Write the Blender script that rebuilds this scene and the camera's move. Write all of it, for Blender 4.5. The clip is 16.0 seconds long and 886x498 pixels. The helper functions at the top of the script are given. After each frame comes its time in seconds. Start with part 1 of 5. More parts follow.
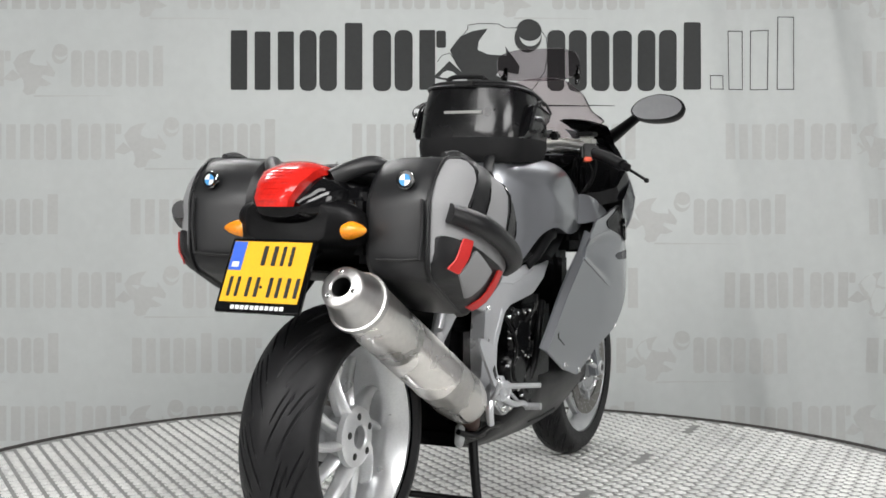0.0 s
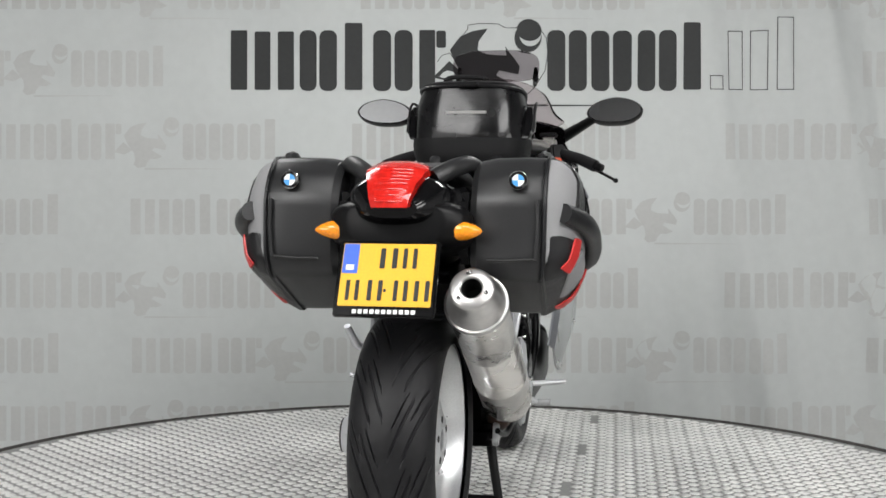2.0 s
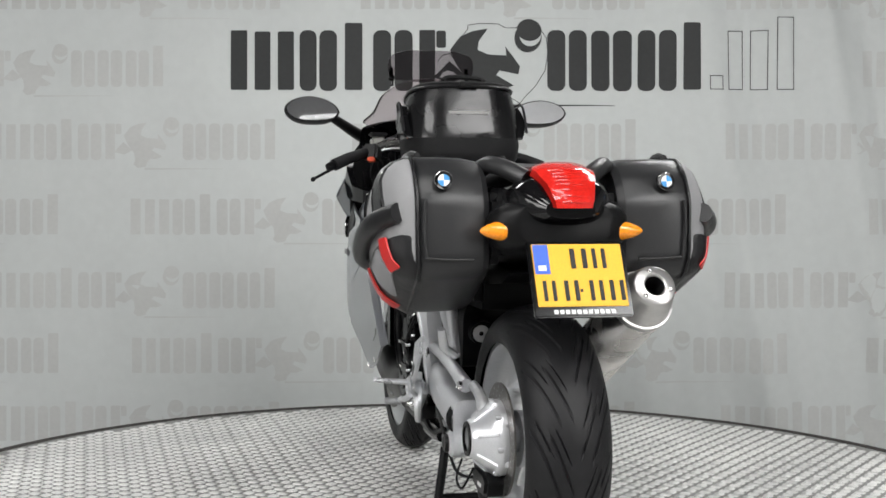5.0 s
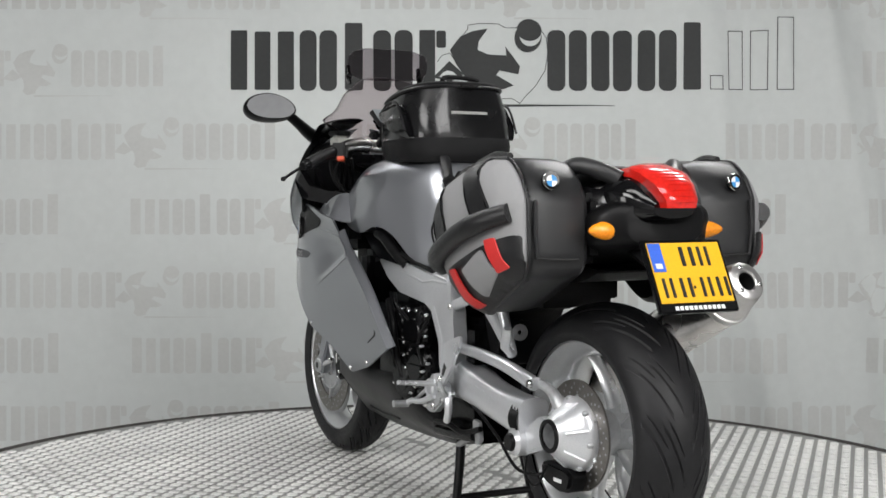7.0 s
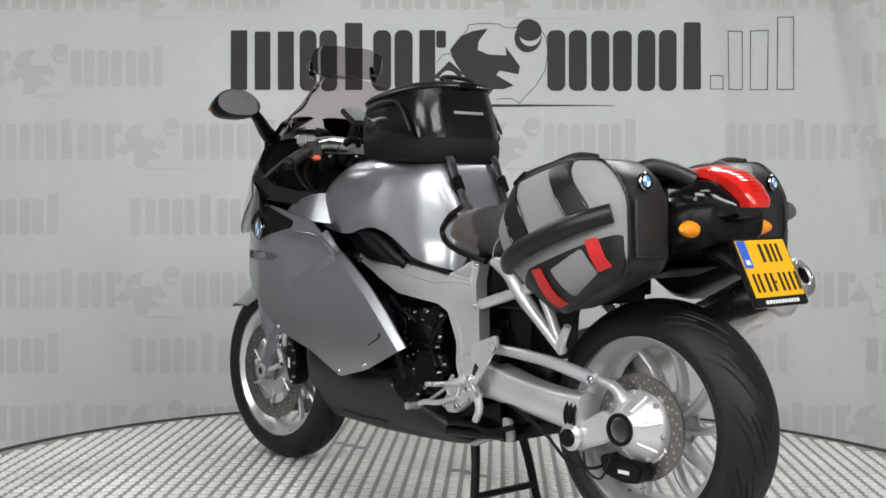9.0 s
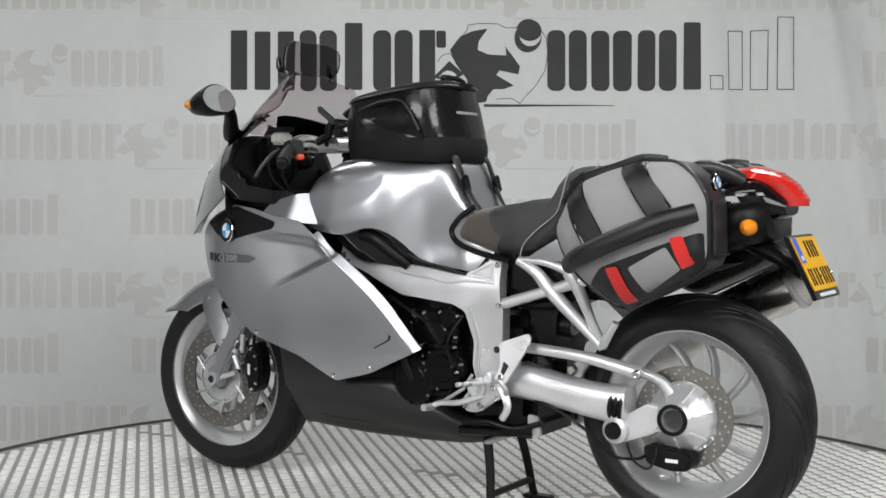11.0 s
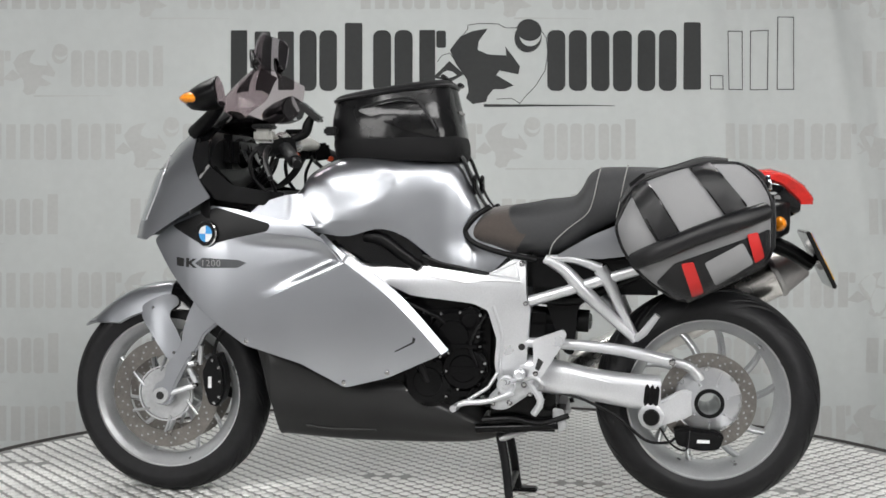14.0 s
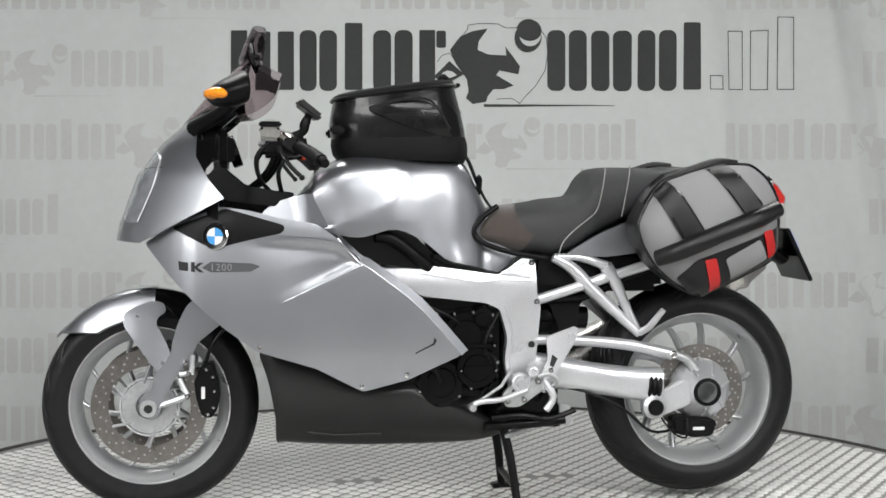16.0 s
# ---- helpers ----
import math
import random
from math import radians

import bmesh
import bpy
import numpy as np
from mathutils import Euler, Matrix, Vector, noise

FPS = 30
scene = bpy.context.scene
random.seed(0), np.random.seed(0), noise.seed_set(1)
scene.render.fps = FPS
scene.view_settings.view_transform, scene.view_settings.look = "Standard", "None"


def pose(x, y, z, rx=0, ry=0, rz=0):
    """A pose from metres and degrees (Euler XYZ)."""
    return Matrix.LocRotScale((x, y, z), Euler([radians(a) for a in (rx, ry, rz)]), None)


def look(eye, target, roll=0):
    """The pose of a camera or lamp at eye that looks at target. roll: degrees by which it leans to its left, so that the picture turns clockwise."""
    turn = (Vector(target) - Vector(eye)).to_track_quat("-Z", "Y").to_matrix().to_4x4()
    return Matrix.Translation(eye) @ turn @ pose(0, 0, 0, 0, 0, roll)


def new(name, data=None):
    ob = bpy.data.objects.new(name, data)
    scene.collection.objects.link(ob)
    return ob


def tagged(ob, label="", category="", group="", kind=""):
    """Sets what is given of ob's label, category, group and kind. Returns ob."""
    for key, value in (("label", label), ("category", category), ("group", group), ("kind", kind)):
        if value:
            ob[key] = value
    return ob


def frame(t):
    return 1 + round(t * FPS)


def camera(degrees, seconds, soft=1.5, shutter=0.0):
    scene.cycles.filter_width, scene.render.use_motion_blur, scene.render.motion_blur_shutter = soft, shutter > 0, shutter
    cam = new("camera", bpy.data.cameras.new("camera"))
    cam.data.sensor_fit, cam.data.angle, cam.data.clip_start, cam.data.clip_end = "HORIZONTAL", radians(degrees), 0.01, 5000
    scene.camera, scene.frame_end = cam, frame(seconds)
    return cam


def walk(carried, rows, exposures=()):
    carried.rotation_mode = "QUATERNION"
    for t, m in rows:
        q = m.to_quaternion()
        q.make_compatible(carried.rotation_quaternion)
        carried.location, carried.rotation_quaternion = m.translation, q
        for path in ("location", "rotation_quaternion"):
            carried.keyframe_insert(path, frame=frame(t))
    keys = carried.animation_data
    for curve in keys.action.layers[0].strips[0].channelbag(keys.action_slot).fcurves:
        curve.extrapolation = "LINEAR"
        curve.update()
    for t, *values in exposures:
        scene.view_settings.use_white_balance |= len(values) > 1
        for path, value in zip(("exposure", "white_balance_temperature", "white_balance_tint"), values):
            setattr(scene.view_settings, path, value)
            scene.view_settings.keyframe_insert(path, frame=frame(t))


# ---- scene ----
from mathutils import geometry

# Bike space: x forward from the rear axle, y to the rider's left, z up. The turntable's axis stands at (CX, CY) in it.
CX, CY = 0.7232, 0.0460
OFF = Vector((-CX, -CY, 0))

cam = camera(37.45, 16.0, soft=1.6)
EYE = (0, -3.7388, 0.9118)
AIM = (EYE[0] + math.sin(radians(-0.3815)), EYE[1] + math.cos(radians(-0.3815)), EYE[2] - math.tan(radians(2.717)))
VIEW = look(EYE, AIM, 0.25)
walk(cam, [(0, VIEW), (16, VIEW)], [(0, 0.37, 6500, 10), (1, 0.34, 6500, 10), (2.5, 0.20, 6500, 10), (6.5, 0.25, 6500, 10), (7.5, 0.20, 6500, 10), (8, 0.11, 6500, 10), (8.45, 0.25, 6500, 10), (9, 0.24, 6500, 10), (16, 0.22, 6500, 10)])

TURN = [(0, 64.33), (0.5, 68.18), (1, 72.04), (1.5, 75.87), (2, 79.67), (2.5, 83.44), (3, 87.24), (3.5, 90.99), (4, 94.82),
        (6.5, 114.09), (7, 117.9), (7.5, 121.69), (8, 125.5), (8.5, 129.37), (9, 133.27), (11.5, 152.66), (12, 156.53),
        (12.5, 160.37), (13, 164.24), (13.5, 168.15), (14, 172.07), (14.5, 176.05), (15, 180.07), (15.5, 184.09), (16, 188.09)]

# ---- light ----
world = bpy.data.worlds.new("hall")
scene.world = world
world.use_nodes = True
world.node_tree.nodes["Background"].inputs[0].default_value = (0.9, 0.95, 1, 1)
world.node_tree.nodes["Background"].inputs[1].default_value = 0.15


def area(name, x, y, z, tx, ty, tz, sx, sy, watts, colour=(1, 1, 1)):
    d = bpy.data.lights.new(name, "AREA")
    d.shape, d.size, d.size_y, d.energy, d.color = "RECTANGLE", sx, sy, watts, colour
    ob = new(name, d)
    ob.matrix_world = look((x, y, z), (tx, ty, tz))
    return ob


# ---- materials ----
MATS = {}


def mat(name, base, rough=0.5, metal=0.0, vary=0.12, scale=30.0, bump=0.0, bscale=200.0, coat=0.0, trans=0.0, ior=1.45,
        stain=0.0, sscale=3.0, emit=0.0, alpha=1.0, spec=0.5, sheen=0.0, rvary=0.1):
    """A surface with variation at two scales, relief and uneven gloss."""
    if name in MATS:
        return MATS[name]
    m = bpy.data.materials.new(name)
    m.use_nodes = True
    nt = m.node_tree
    b = nt.nodes["Principled BSDF"]
    co = nt.nodes.new("ShaderNodeTexCoord")
    n1, n2 = nt.nodes.new("ShaderNodeTexNoise"), nt.nodes.new("ShaderNodeTexNoise")
    n1.inputs["Scale"].default_value, n2.inputs["Scale"].default_value = scale, sscale
    n1.inputs["Detail"].default_value, n2.inputs["Detail"].default_value = 5, 4
    for n in (n1, n2):
        nt.links.new(co.outputs["Object"], n.inputs["Vector"])
    add = nt.nodes.new("ShaderNodeMath")
    add.operation = "MULTIPLY_ADD"
    nt.links.new(n2.outputs["Fac"], add.inputs[0])
    add.inputs[1].default_value = stain / max(vary, 1e-3)
    nt.links.new(n1.outputs["Fac"], add.inputs[2])
    ramp = nt.nodes.new("ShaderNodeMapRange")
    k = stain / max(vary, 1e-3)
    ramp.inputs["From Min"].default_value, ramp.inputs["From Max"].default_value = 0.3 * (1 + k), 0.7 * (1 + k)
    ramp.inputs["To Min"].default_value, ramp.inputs["To Max"].default_value = 1 - vary - stain, 1 + vary + stain * 0.5
    nt.links.new(add.outputs[0], ramp.inputs["Value"])
    mix = nt.nodes.new("ShaderNodeVectorMath")
    mix.operation = "SCALE"
    mix.inputs[0].default_value = base
    nt.links.new(ramp.outputs[0], mix.inputs["Scale"])
    nt.links.new(mix.outputs[0], b.inputs["Base Color"])
    rr = nt.nodes.new("ShaderNodeMapRange")
    rr.inputs["From Min"].default_value, rr.inputs["From Max"].default_value = 0.3, 0.7
    rr.inputs["To Min"].default_value, rr.inputs["To Max"].default_value = max(0.01, rough * (1 - rvary)), min(1, rough * (1 + rvary * 2))
    nt.links.new(n2.outputs["Fac"], rr.inputs["Value"])
    nt.links.new(rr.outputs[0], b.inputs["Roughness"])
    b.inputs["Metallic"].default_value = metal
    b.inputs["Coat Weight"].default_value = coat
    b.inputs["Coat Roughness"].default_value = 0.06
    b.inputs["Transmission Weight"].default_value = trans
    b.inputs["IOR"].default_value = ior
    b.inputs["Alpha"].default_value = alpha
    b.inputs["Specular IOR Level"].default_value = spec
    b.inputs["Sheen Weight"].default_value = sheen
    if emit:
        b.inputs["Emission Color"].default_value = (*base, 1)
        b.inputs["Emission Strength"].default_value = emit
    if bump:
        n3, bp = nt.nodes.new("ShaderNodeTexNoise"), nt.nodes.new("ShaderNodeBump")
        n3.inputs["Scale"].default_value, n3.inputs["Detail"].default_value = bscale, 3
        nt.links.new(co.outputs["Object"], n3.inputs["Vector"])
        bp.inputs["Strength"].default_value, bp.inputs["Distance"].default_value = bump, 0.002
        nt.links.new(n3.outputs["Fac"], bp.inputs["Height"])
        nt.links.new(bp.outputs["Normal"], b.inputs["Normal"])
    MATS[name] = m
    return m


SILVER = mat("silver_paint", (0.385, 0.399, 0.425), 0.34, 0.96, 0.03, 900, coat=1.0, stain=0.03, sscale=6, rvary=0.05)
ALU = mat("cast_aluminium", (0.66, 0.67, 0.69), 0.30, 0.62, 0.06, 300, 0.08, 600, stain=0.05, sscale=9)
ALU_DULL = mat("dull_aluminium", (0.50, 0.51, 0.52), 0.40, 0.65, 0.1, 80, 0.12, 400, stain=0.1, sscale=12)
CAP_STEEL = mat("satin_steel", (0.62, 0.61, 0.60), 0.33, 1.0, 0.06, 60, 0.08, 300, stain=0.08, sscale=10, rvary=0.2)
STEEL = mat("brushed_steel", (0.84, 0.82, 0.79), 0.25, 1.0, 0.06, 60, 0.06, 250, stain=0.03, sscale=8, rvary=0.3)
CHROME = mat("chrome", (0.82, 0.82, 0.82), 0.08, 1.0, 0.02, 60)
MIRROR = mat("mirror_glass", (0.72, 0.73, 0.74), 0.02, 1.0, 0.0, 20)
RIMS = mat("cast_wheel_silver", (0.66, 0.67, 0.68), 0.30, 0.72, 0.05, 200, 0.06, 500, stain=0.06, sscale=12)
RUBBER = mat("tyre_rubber", (0.008, 0.008, 0.009), 0.46, 0, 0.25, 60, 0.25, 500, stain=0.25, sscale=10, spec=0.35)
BLACK = mat("black_plastic", (0.004, 0.004, 0.0044), 0.36, 0, 0.15, 200, 0.1, 900, stain=0.1, sscale=8, spec=0.22)
SATIN = mat("satin_black_plastic", (0.020, 0.0203, 0.0212), 0.33, 0, 0.1, 250, 0.12, 1200, stain=0.12, sscale=6, spec=0.5)
GLOSS = mat("gloss_black_paint", (0.004, 0.004, 0.0045), 0.10, 0, 0.1, 90, coat=0.3, stain=0.1, spec=0.35)
ENGINE = mat("black_engine_casing", (0.003, 0.003, 0.0033), 0.14, 0.0, 0.2, 90, 0.15, 300, stain=0.2, sscale=14, spec=0.25)
BELLY = mat("dark_grey_belly_paint", (0.030, 0.030, 0.0305), 0.32, 0.25, 0.08, 500, coat=0.0, spec=0.32, stain=0.1, sscale=7)
SEAT = mat("dark_grey_seat_vinyl", (0.040, 0.041, 0.043), 0.6, 0, 0.15, 300, 0.35, 900, stain=0.12, sscale=9)
TAUPE = mat("brown_seat_suede", (0.068, 0.055, 0.048), 0.85, 0, 0.2, 350, 0.3, 900, stain=0.2, sscale=9, sheen=0.3)
THREAD = mat("pale_stitching", (0.30, 0.30, 0.29), 0.8, 0, 0.1, 300)
FABRIC = mat("grey_pannier_fabric", (0.26, 0.26, 0.265), 0.62, 0, 0.06, 700, 0.35, 1500, stain=0.06, sscale=7)
WEB = mat("black_webbing", (0.007, 0.007, 0.008), 0.30, 0, 0.2, 500, 0.25, 1500, spec=0.5)
VINYL = mat("black_bag_vinyl", (0.004, 0.004, 0.0045), 0.2, 0, 0.1, 60, 0.35, 40, coat=0.25, stain=0.2, sscale=8, rvary=0.4, spec=0.3)
CLOTH_BLACK = mat("black_bag_cloth", (0.006, 0.006, 0.0065), 0.6, 0, 0.2, 300, 0.4, 1200, spec=0.25)
RED = mat("red_lamp_plastic", (0.62, 0.018, 0.012), 0.14, 0, 0.12, 120, 0.35, 120, coat=0.4, stain=0.1, sscale=20)
REFLECT = mat("red_reflective_tape", (0.52, 0.022, 0.02), 0.35, 0, 0.1, 300, 0.1, 900)
AMBER = mat("amber_lens", (0.92, 0.30, 0.014), 0.12, 0, 0.15, 150, 0.4, 160, coat=0.4)
YELLOW = mat("yellow_plate", (0.80, 0.43, 0.008), 0.4, 0, 0.04, 200, 0.05, 600)
BLUE = mat("blue_plate_strip", (0.035, 0.12, 0.60), 0.4, 0, 0.05, 200)
WHITE = mat("white_print", (0.75, 0.76, 0.76), 0.5, 0, 0.04, 200)
INK = mat("black_print", (0.012, 0.012, 0.012), 0.5, 0, 0.1, 200)
SKYBLUE = mat("light_blue_enamel", (0.05, 0.28, 0.62), 0.55, 0, 0.05, 200)
GREYPRINT = mat("dark_grey_print", (0.07, 0.073, 0.078), 0.6, 0, 0.05, 200)
LENS = mat("headlight_lens", (0.36, 0.38, 0.41), 0.08, 0.5, 0.2, 25, coat=1.0, stain=0.2, sscale=20)
SMOKE = mat("smoked_screen", (0.66, 0.59, 0.61), 0.03, 0, 0.0, 20, trans=1.0, ior=1.04)
SMOKE_DARK = mat("dark_smoked_screen", (0.44, 0.40, 0.42), 0.04, 0, 0.0, 20, trans=1.0, ior=1.04)
SCREEN = mat("device_screen", (0.25, 0.27, 0.28), 0.1, 0, 0.1, 40, coat=0.5)
RUST = mat("rusty_steel", (0.09, 0.055, 0.045), 0.6, 0.4, 0.3, 60, 0.3, 200, stain=0.3, sscale=15)
RESERVOIR = mat("translucent_reservoir", (0.30, 0.30, 0.28), 0.3, 0, 0.1, 80)
DISC = mat("brake_disc_steel", (0.25, 0.235, 0.22), 0.3, 1.0, 0.1, 120, 0.08, 400, stain=0.15, sscale=14)
MARK = mat("dark_backdrop_print", (0.043, 0.045, 0.045), 0.8, 0, 0.05, 60, stain=0.05)
FAINT = mat("faint_backdrop_print", (0.515, 0.525, 0.513), 0.85, 0, 0.03, 60, stain=0.05, sscale=4)
RIM_DARK = mat("dark_table_rim", (0.05, 0.045, 0.042), 0.6, 0.1, 0.3, 40, stain=0.2)


# ---- mesh helpers ----
def finish(name, bm, material, parent=None, label="", sharp=38, off=True):
    """One mesh object out of a bmesh, under its thing or part."""
    if off:
        bmesh.ops.translate(bm, verts=bm.verts, vec=OFF)
    bmesh.ops.recalc_face_normals(bm, faces=bm.faces)
    me = bpy.data.meshes.new(name)
    bm.to_mesh(me)
    bm.free()
    me.materials.append(material)
    me.polygons.foreach_set("use_smooth", [True] * len(me.polygons))
    me.set_sharp_from_angle(angle=radians(sharp))
    ob = new(name, me)
    ob.parent = parent
    if label:
        ob["label"] = label
    return ob


def part(name, bm, material, parent, label="", sharp=38):
    return finish(name, bm, material, parent, label, sharp)


def thing(name, label, category, group=""):
    """An empty at the turntable's axis that carries the parts of one thing."""
    return tagged(new(name), label, category, group)


def loft(rings, closed=True, caps=True, bm=None):
    bm = bm or bmesh.new()
    vs = [[bm.verts.new(p) for p in r] for r in rings]
    n = len(vs[0])
    for a, b in zip(vs, vs[1:]):
        for i in range(n if closed else n - 1):
            bm.faces.new((a[i], a[(i + 1) % n], b[(i + 1) % n], b[i]))
    if caps and closed:
        bm.faces.new(vs[0])
        bm.faces.new(vs[-1])
    return bm


def sec(x, yc, hw, zb, zt, n=2.6, count=28):
    """A rounded cross-section square to the bike's length."""
    out = []
    for i in range(count):
        a = 2 * math.pi * i / count
        c, s = math.cos(a), math.sin(a)
        out.append(Vector((x, yc + hw * math.copysign(abs(c) ** (2 / n), c), (zb + zt) / 2 + (zt - zb) / 2 * math.copysign(abs(s) ** (2 / n), s))))
    return out


def smooth_rows(rows, steps):
    """Rows of numbers, glided between by a Catmull-Rom curve."""
    r = np.array(rows, float)
    out = []
    for i in range(len(r) - 1):
        p0, p1, p2, p3 = r[max(i - 1, 0)], r[i], r[i + 1], r[min(i + 2, len(r) - 1)]
        for k in range(steps):
            t = k / steps
            out.append(0.5 * (2 * p1 + (p2 - p0) * t + (2 * p0 - 5 * p1 + 4 * p2 - p3) * t * t + (3 * p1 - p0 - 3 * p2 + p3) * t ** 3))
    out.append(r[-1])
    return out


def body(rows, n=2.6, steps=5, count=28, bm=None):
    """Rows of x, half width, bottom, top, lofted along the bike."""
    return loft([sec(q[0], 0, max(q[1], 0.001), q[2], q[3], n, count) for q in smooth_rows(rows, steps)], bm=bm)


def dense(outline, step):
    out = []
    for i, a in enumerate(outline):
        b = outline[(i + 1) % len(outline)]
        k = max(1, int(math.dist(a, b) / step))
        out += [(a[0] + (b[0] - a[0]) * j / k, a[1] + (b[1] - a[1]) * j / k) for j in range(k)]
    return out


def rounded(outline, r=0.02, k=4):
    """The outline with its corners rounded off."""
    out = []
    n = len(outline)
    for i in range(n):
        p, a, b = (Vector(outline[j % n]) for j in (i, i - 1, i + 1))
        da, db = a - p, b - p
        ra, rb = min(r, da.length * 0.45), min(r, db.length * 0.45)
        s, e = p + da.normalized() * ra, p + db.normalized() * rb
        for j in range(k + 1):
            t = j / k
            out.append(tuple(s * (1 - t) ** 2 + p * 2 * t * (1 - t) + e * t * t))
    return out


def inside(x, z, poly):
    hit = False
    for (x1, z1), (x2, z2) in zip(poly, poly[1:] + poly[:1]):
        if (z1 > z) != (z2 > z) and x < (x2 - x1) * (z - z1) / (z2 - z1) + x1:
            hit = not hit
    return hit


def panel(outline, depth, thick, side=1, step=0.022, bm=None, inner=None):
    """A curved panel: its outline in x and z, its outer face at y = side * depth(x, z)."""
    bm = bm or bmesh.new()
    o = dense(outline, step)
    pts = [Vector(p) for p in o]
    xs, zs = [p[0] for p in o], [p[1] for p in o]
    near = step * 0.45
    for x in np.arange(min(xs) + step * 0.37, max(xs), step):
        for z in np.arange(min(zs) + step * 0.41, max(zs), step):
            if inside(x, z, o) and min((x - p[0]) ** 2 + (z - p[1]) ** 2 for p in o) > near * near:
                pts.append(Vector((x, z)))
    v, _, f, *_ = geometry.delaunay_2d_cdt(pts, [], [list(range(len(o)))], 1, 1e-6)
    back = inner or (lambda x, z: depth(x, z) - thick)
    out = [bm.verts.new((p.x, side * depth(p.x, p.y), p.y)) for p in v]
    inn = [bm.verts.new((p.x, side * back(p.x, p.y), p.y)) for p in v]
    edges = {}
    for tri in f:
        bm.faces.new([out[i] for i in tri])
        bm.faces.new([inn[i] for i in reversed(tri)])
        for a, b in zip(tri, tri[1:] + tri[:1]):
            edges[(a, b)] = 1
    for a, b in edges:
        if (b, a) not in edges:
            bm.faces.new((out[b], out[a], inn[a], inn[b]))
    return bm


def slab(outline, y0, y1, bevel=0.004, bm=None):
    """A plate with bevelled edges: outline in x and z, from y0 to y1."""
    b = bmesh.new()
    lo = [b.verts.new((x, y0, z)) for x, z in outline]
    hi = [b.verts.new((x, y1, z)) for x, z in outline]
    n = len(outline)
    b.faces.new(lo), b.faces.new(hi)
    for i in range(n):
        b.faces.new((lo[i], lo[(i + 1) % n], hi[(i + 1) % n], hi[i]))
    bmesh.ops.recalc_face_normals(b, faces=b.faces)
    if bevel:
        es = [e for e in b.edges if abs(e.verts[0].co.y - e.verts[1].co.y) < 1e-6]
        bmesh.ops.bevel(b, geom=es, offset=bevel, segments=2, affect="EDGES", clamp_overlap=True)
    return merge(bm, b)


def merge(bm, b):
    if bm is None:
        return b
    me = bpy.data.meshes.new("merge")
    b.to_mesh(me)
    b.free()
    bm.from_mesh(me)
    bpy.data.meshes.remove(me)
    return bm


def box(x0, x1, y0, y1, z0, z1, bevel=0.006, m=None, bm=None, segs=2):
    b = bmesh.new()
    bmesh.ops.create_cube(b, size=1)
    for v in b.verts:
        v.co = Vector((x0 + (v.co.x + 0.5) * (x1 - x0), y0 + (v.co.y + 0.5) * (y1 - y0), z0 + (v.co.z + 0.5) * (z1 - z0)))
    if bevel:
        bmesh.ops.bevel(b, geom=b.edges[:], offset=bevel, segments=segs, affect="EDGES", clamp_overlap=True)
    if m:
        b.transform(m)
    return merge(bm, b)


def tube(path, r, count=12, bm=None, flat=1.0, smooth=0):
    """A bar along a path; r is one radius or one for each point."""
    P = [Vector(p) for p in path]
    R = list(r) if isinstance(r, (list, tuple)) else [r] * len(P)
    if smooth:
        q = smooth_rows([(*p, k) for p, k in zip(P, R)], smooth)
        P, R = [Vector(a[:3]) for a in q], [a[3] for a in q]
    rings, up = [], None
    for i, p in enumerate(P):
        d = (P[min(i + 1, len(P) - 1)] - P[max(i - 1, 0)]).normalized()
        if up is None:
            up = Vector((0, 0, 1)) if abs(d.z) < 0.9 else Vector((1, 0, 0))
        s = d.cross(up).normalized()
        up = s.cross(d).normalized()
        rings.append([p + (s * math.cos(2 * math.pi * k / count) + up * flat * math.sin(2 * math.pi * k / count)) * R[i] for k in range(count)])
    return loft(rings, bm=bm)


def lathe(profile, centre, axis=(0, 1, 0), count=40, bm=None, caps=False, shut=False):
    """Turns (radius, along) pairs about an axis through centre."""
    a = Vector(axis).normalized()
    u = a.orthogonal().normalized()
    w = a.cross(u)
    c = Vector(centre)
    rings = [[c + a * h + (u * math.cos(2 * math.pi * k / count) + w * math.sin(2 * math.pi * k / count)) * max(r, 1e-4) for k in range(count)] for r, h in profile]
    if shut:
        rings.append(rings[0])
        b = loft(rings, caps=False)
        bmesh.ops.remove_doubles(b, verts=b.verts, dist=1e-6)
        return merge(bm, b)
    return loft(rings, caps=caps, bm=bm)


def bolt(p, axis, r=0.006, h=0.006, bm=None):
    return lathe([(0.0001, h), (r * 0.55, h), (r * 0.6, h * 0.5), (r * 0.75, h), (r, h * 0.6), (r, -0.004)], p, axis, 10, bm)

# lamps: place, aim, size, watts
LAMPS = [(-1.5, 1.2, 3.0, -0.6, -4.0, 0.5, 1.3, 0.45, 17), (1.6, 1.2, 3.0, 0.7, -4.0, 0.5, 1.3, 0.45, 25), (0.0, -2.2, 3.2, 0.0, -1.2, 0, 1.8, 0.6, 13),
         (-2.4, -4.2, 3.4, -0.8, -2.4, -0.3, 2.6, 1.4, 82), (2.4, -4.2, 3.4, 0.8, -2.4, -0.3, 2.6, 1.4, 90),
         # Pole lamps added as fill for the backdrop; no such source is known.
         (-3.4, -3.4, 1.6, -0.6, -0.6, -1.8, 1.4, 1.4, 18), (3.4, -3.4, 1.6, 0.6, -0.6, -1.8, 1.4, 1.4, 18),
         # Added lamps that brighten the south wall for mirrors and paint to reflect.
         (-1.5, -6.6, 3.4, -1.5, -7.4, 0.5, 1.6, 0.5, 24), (1.7, -6.6, 3.4, 1.7, -7.4, 0.5, 1.6, 0.5, 24)]


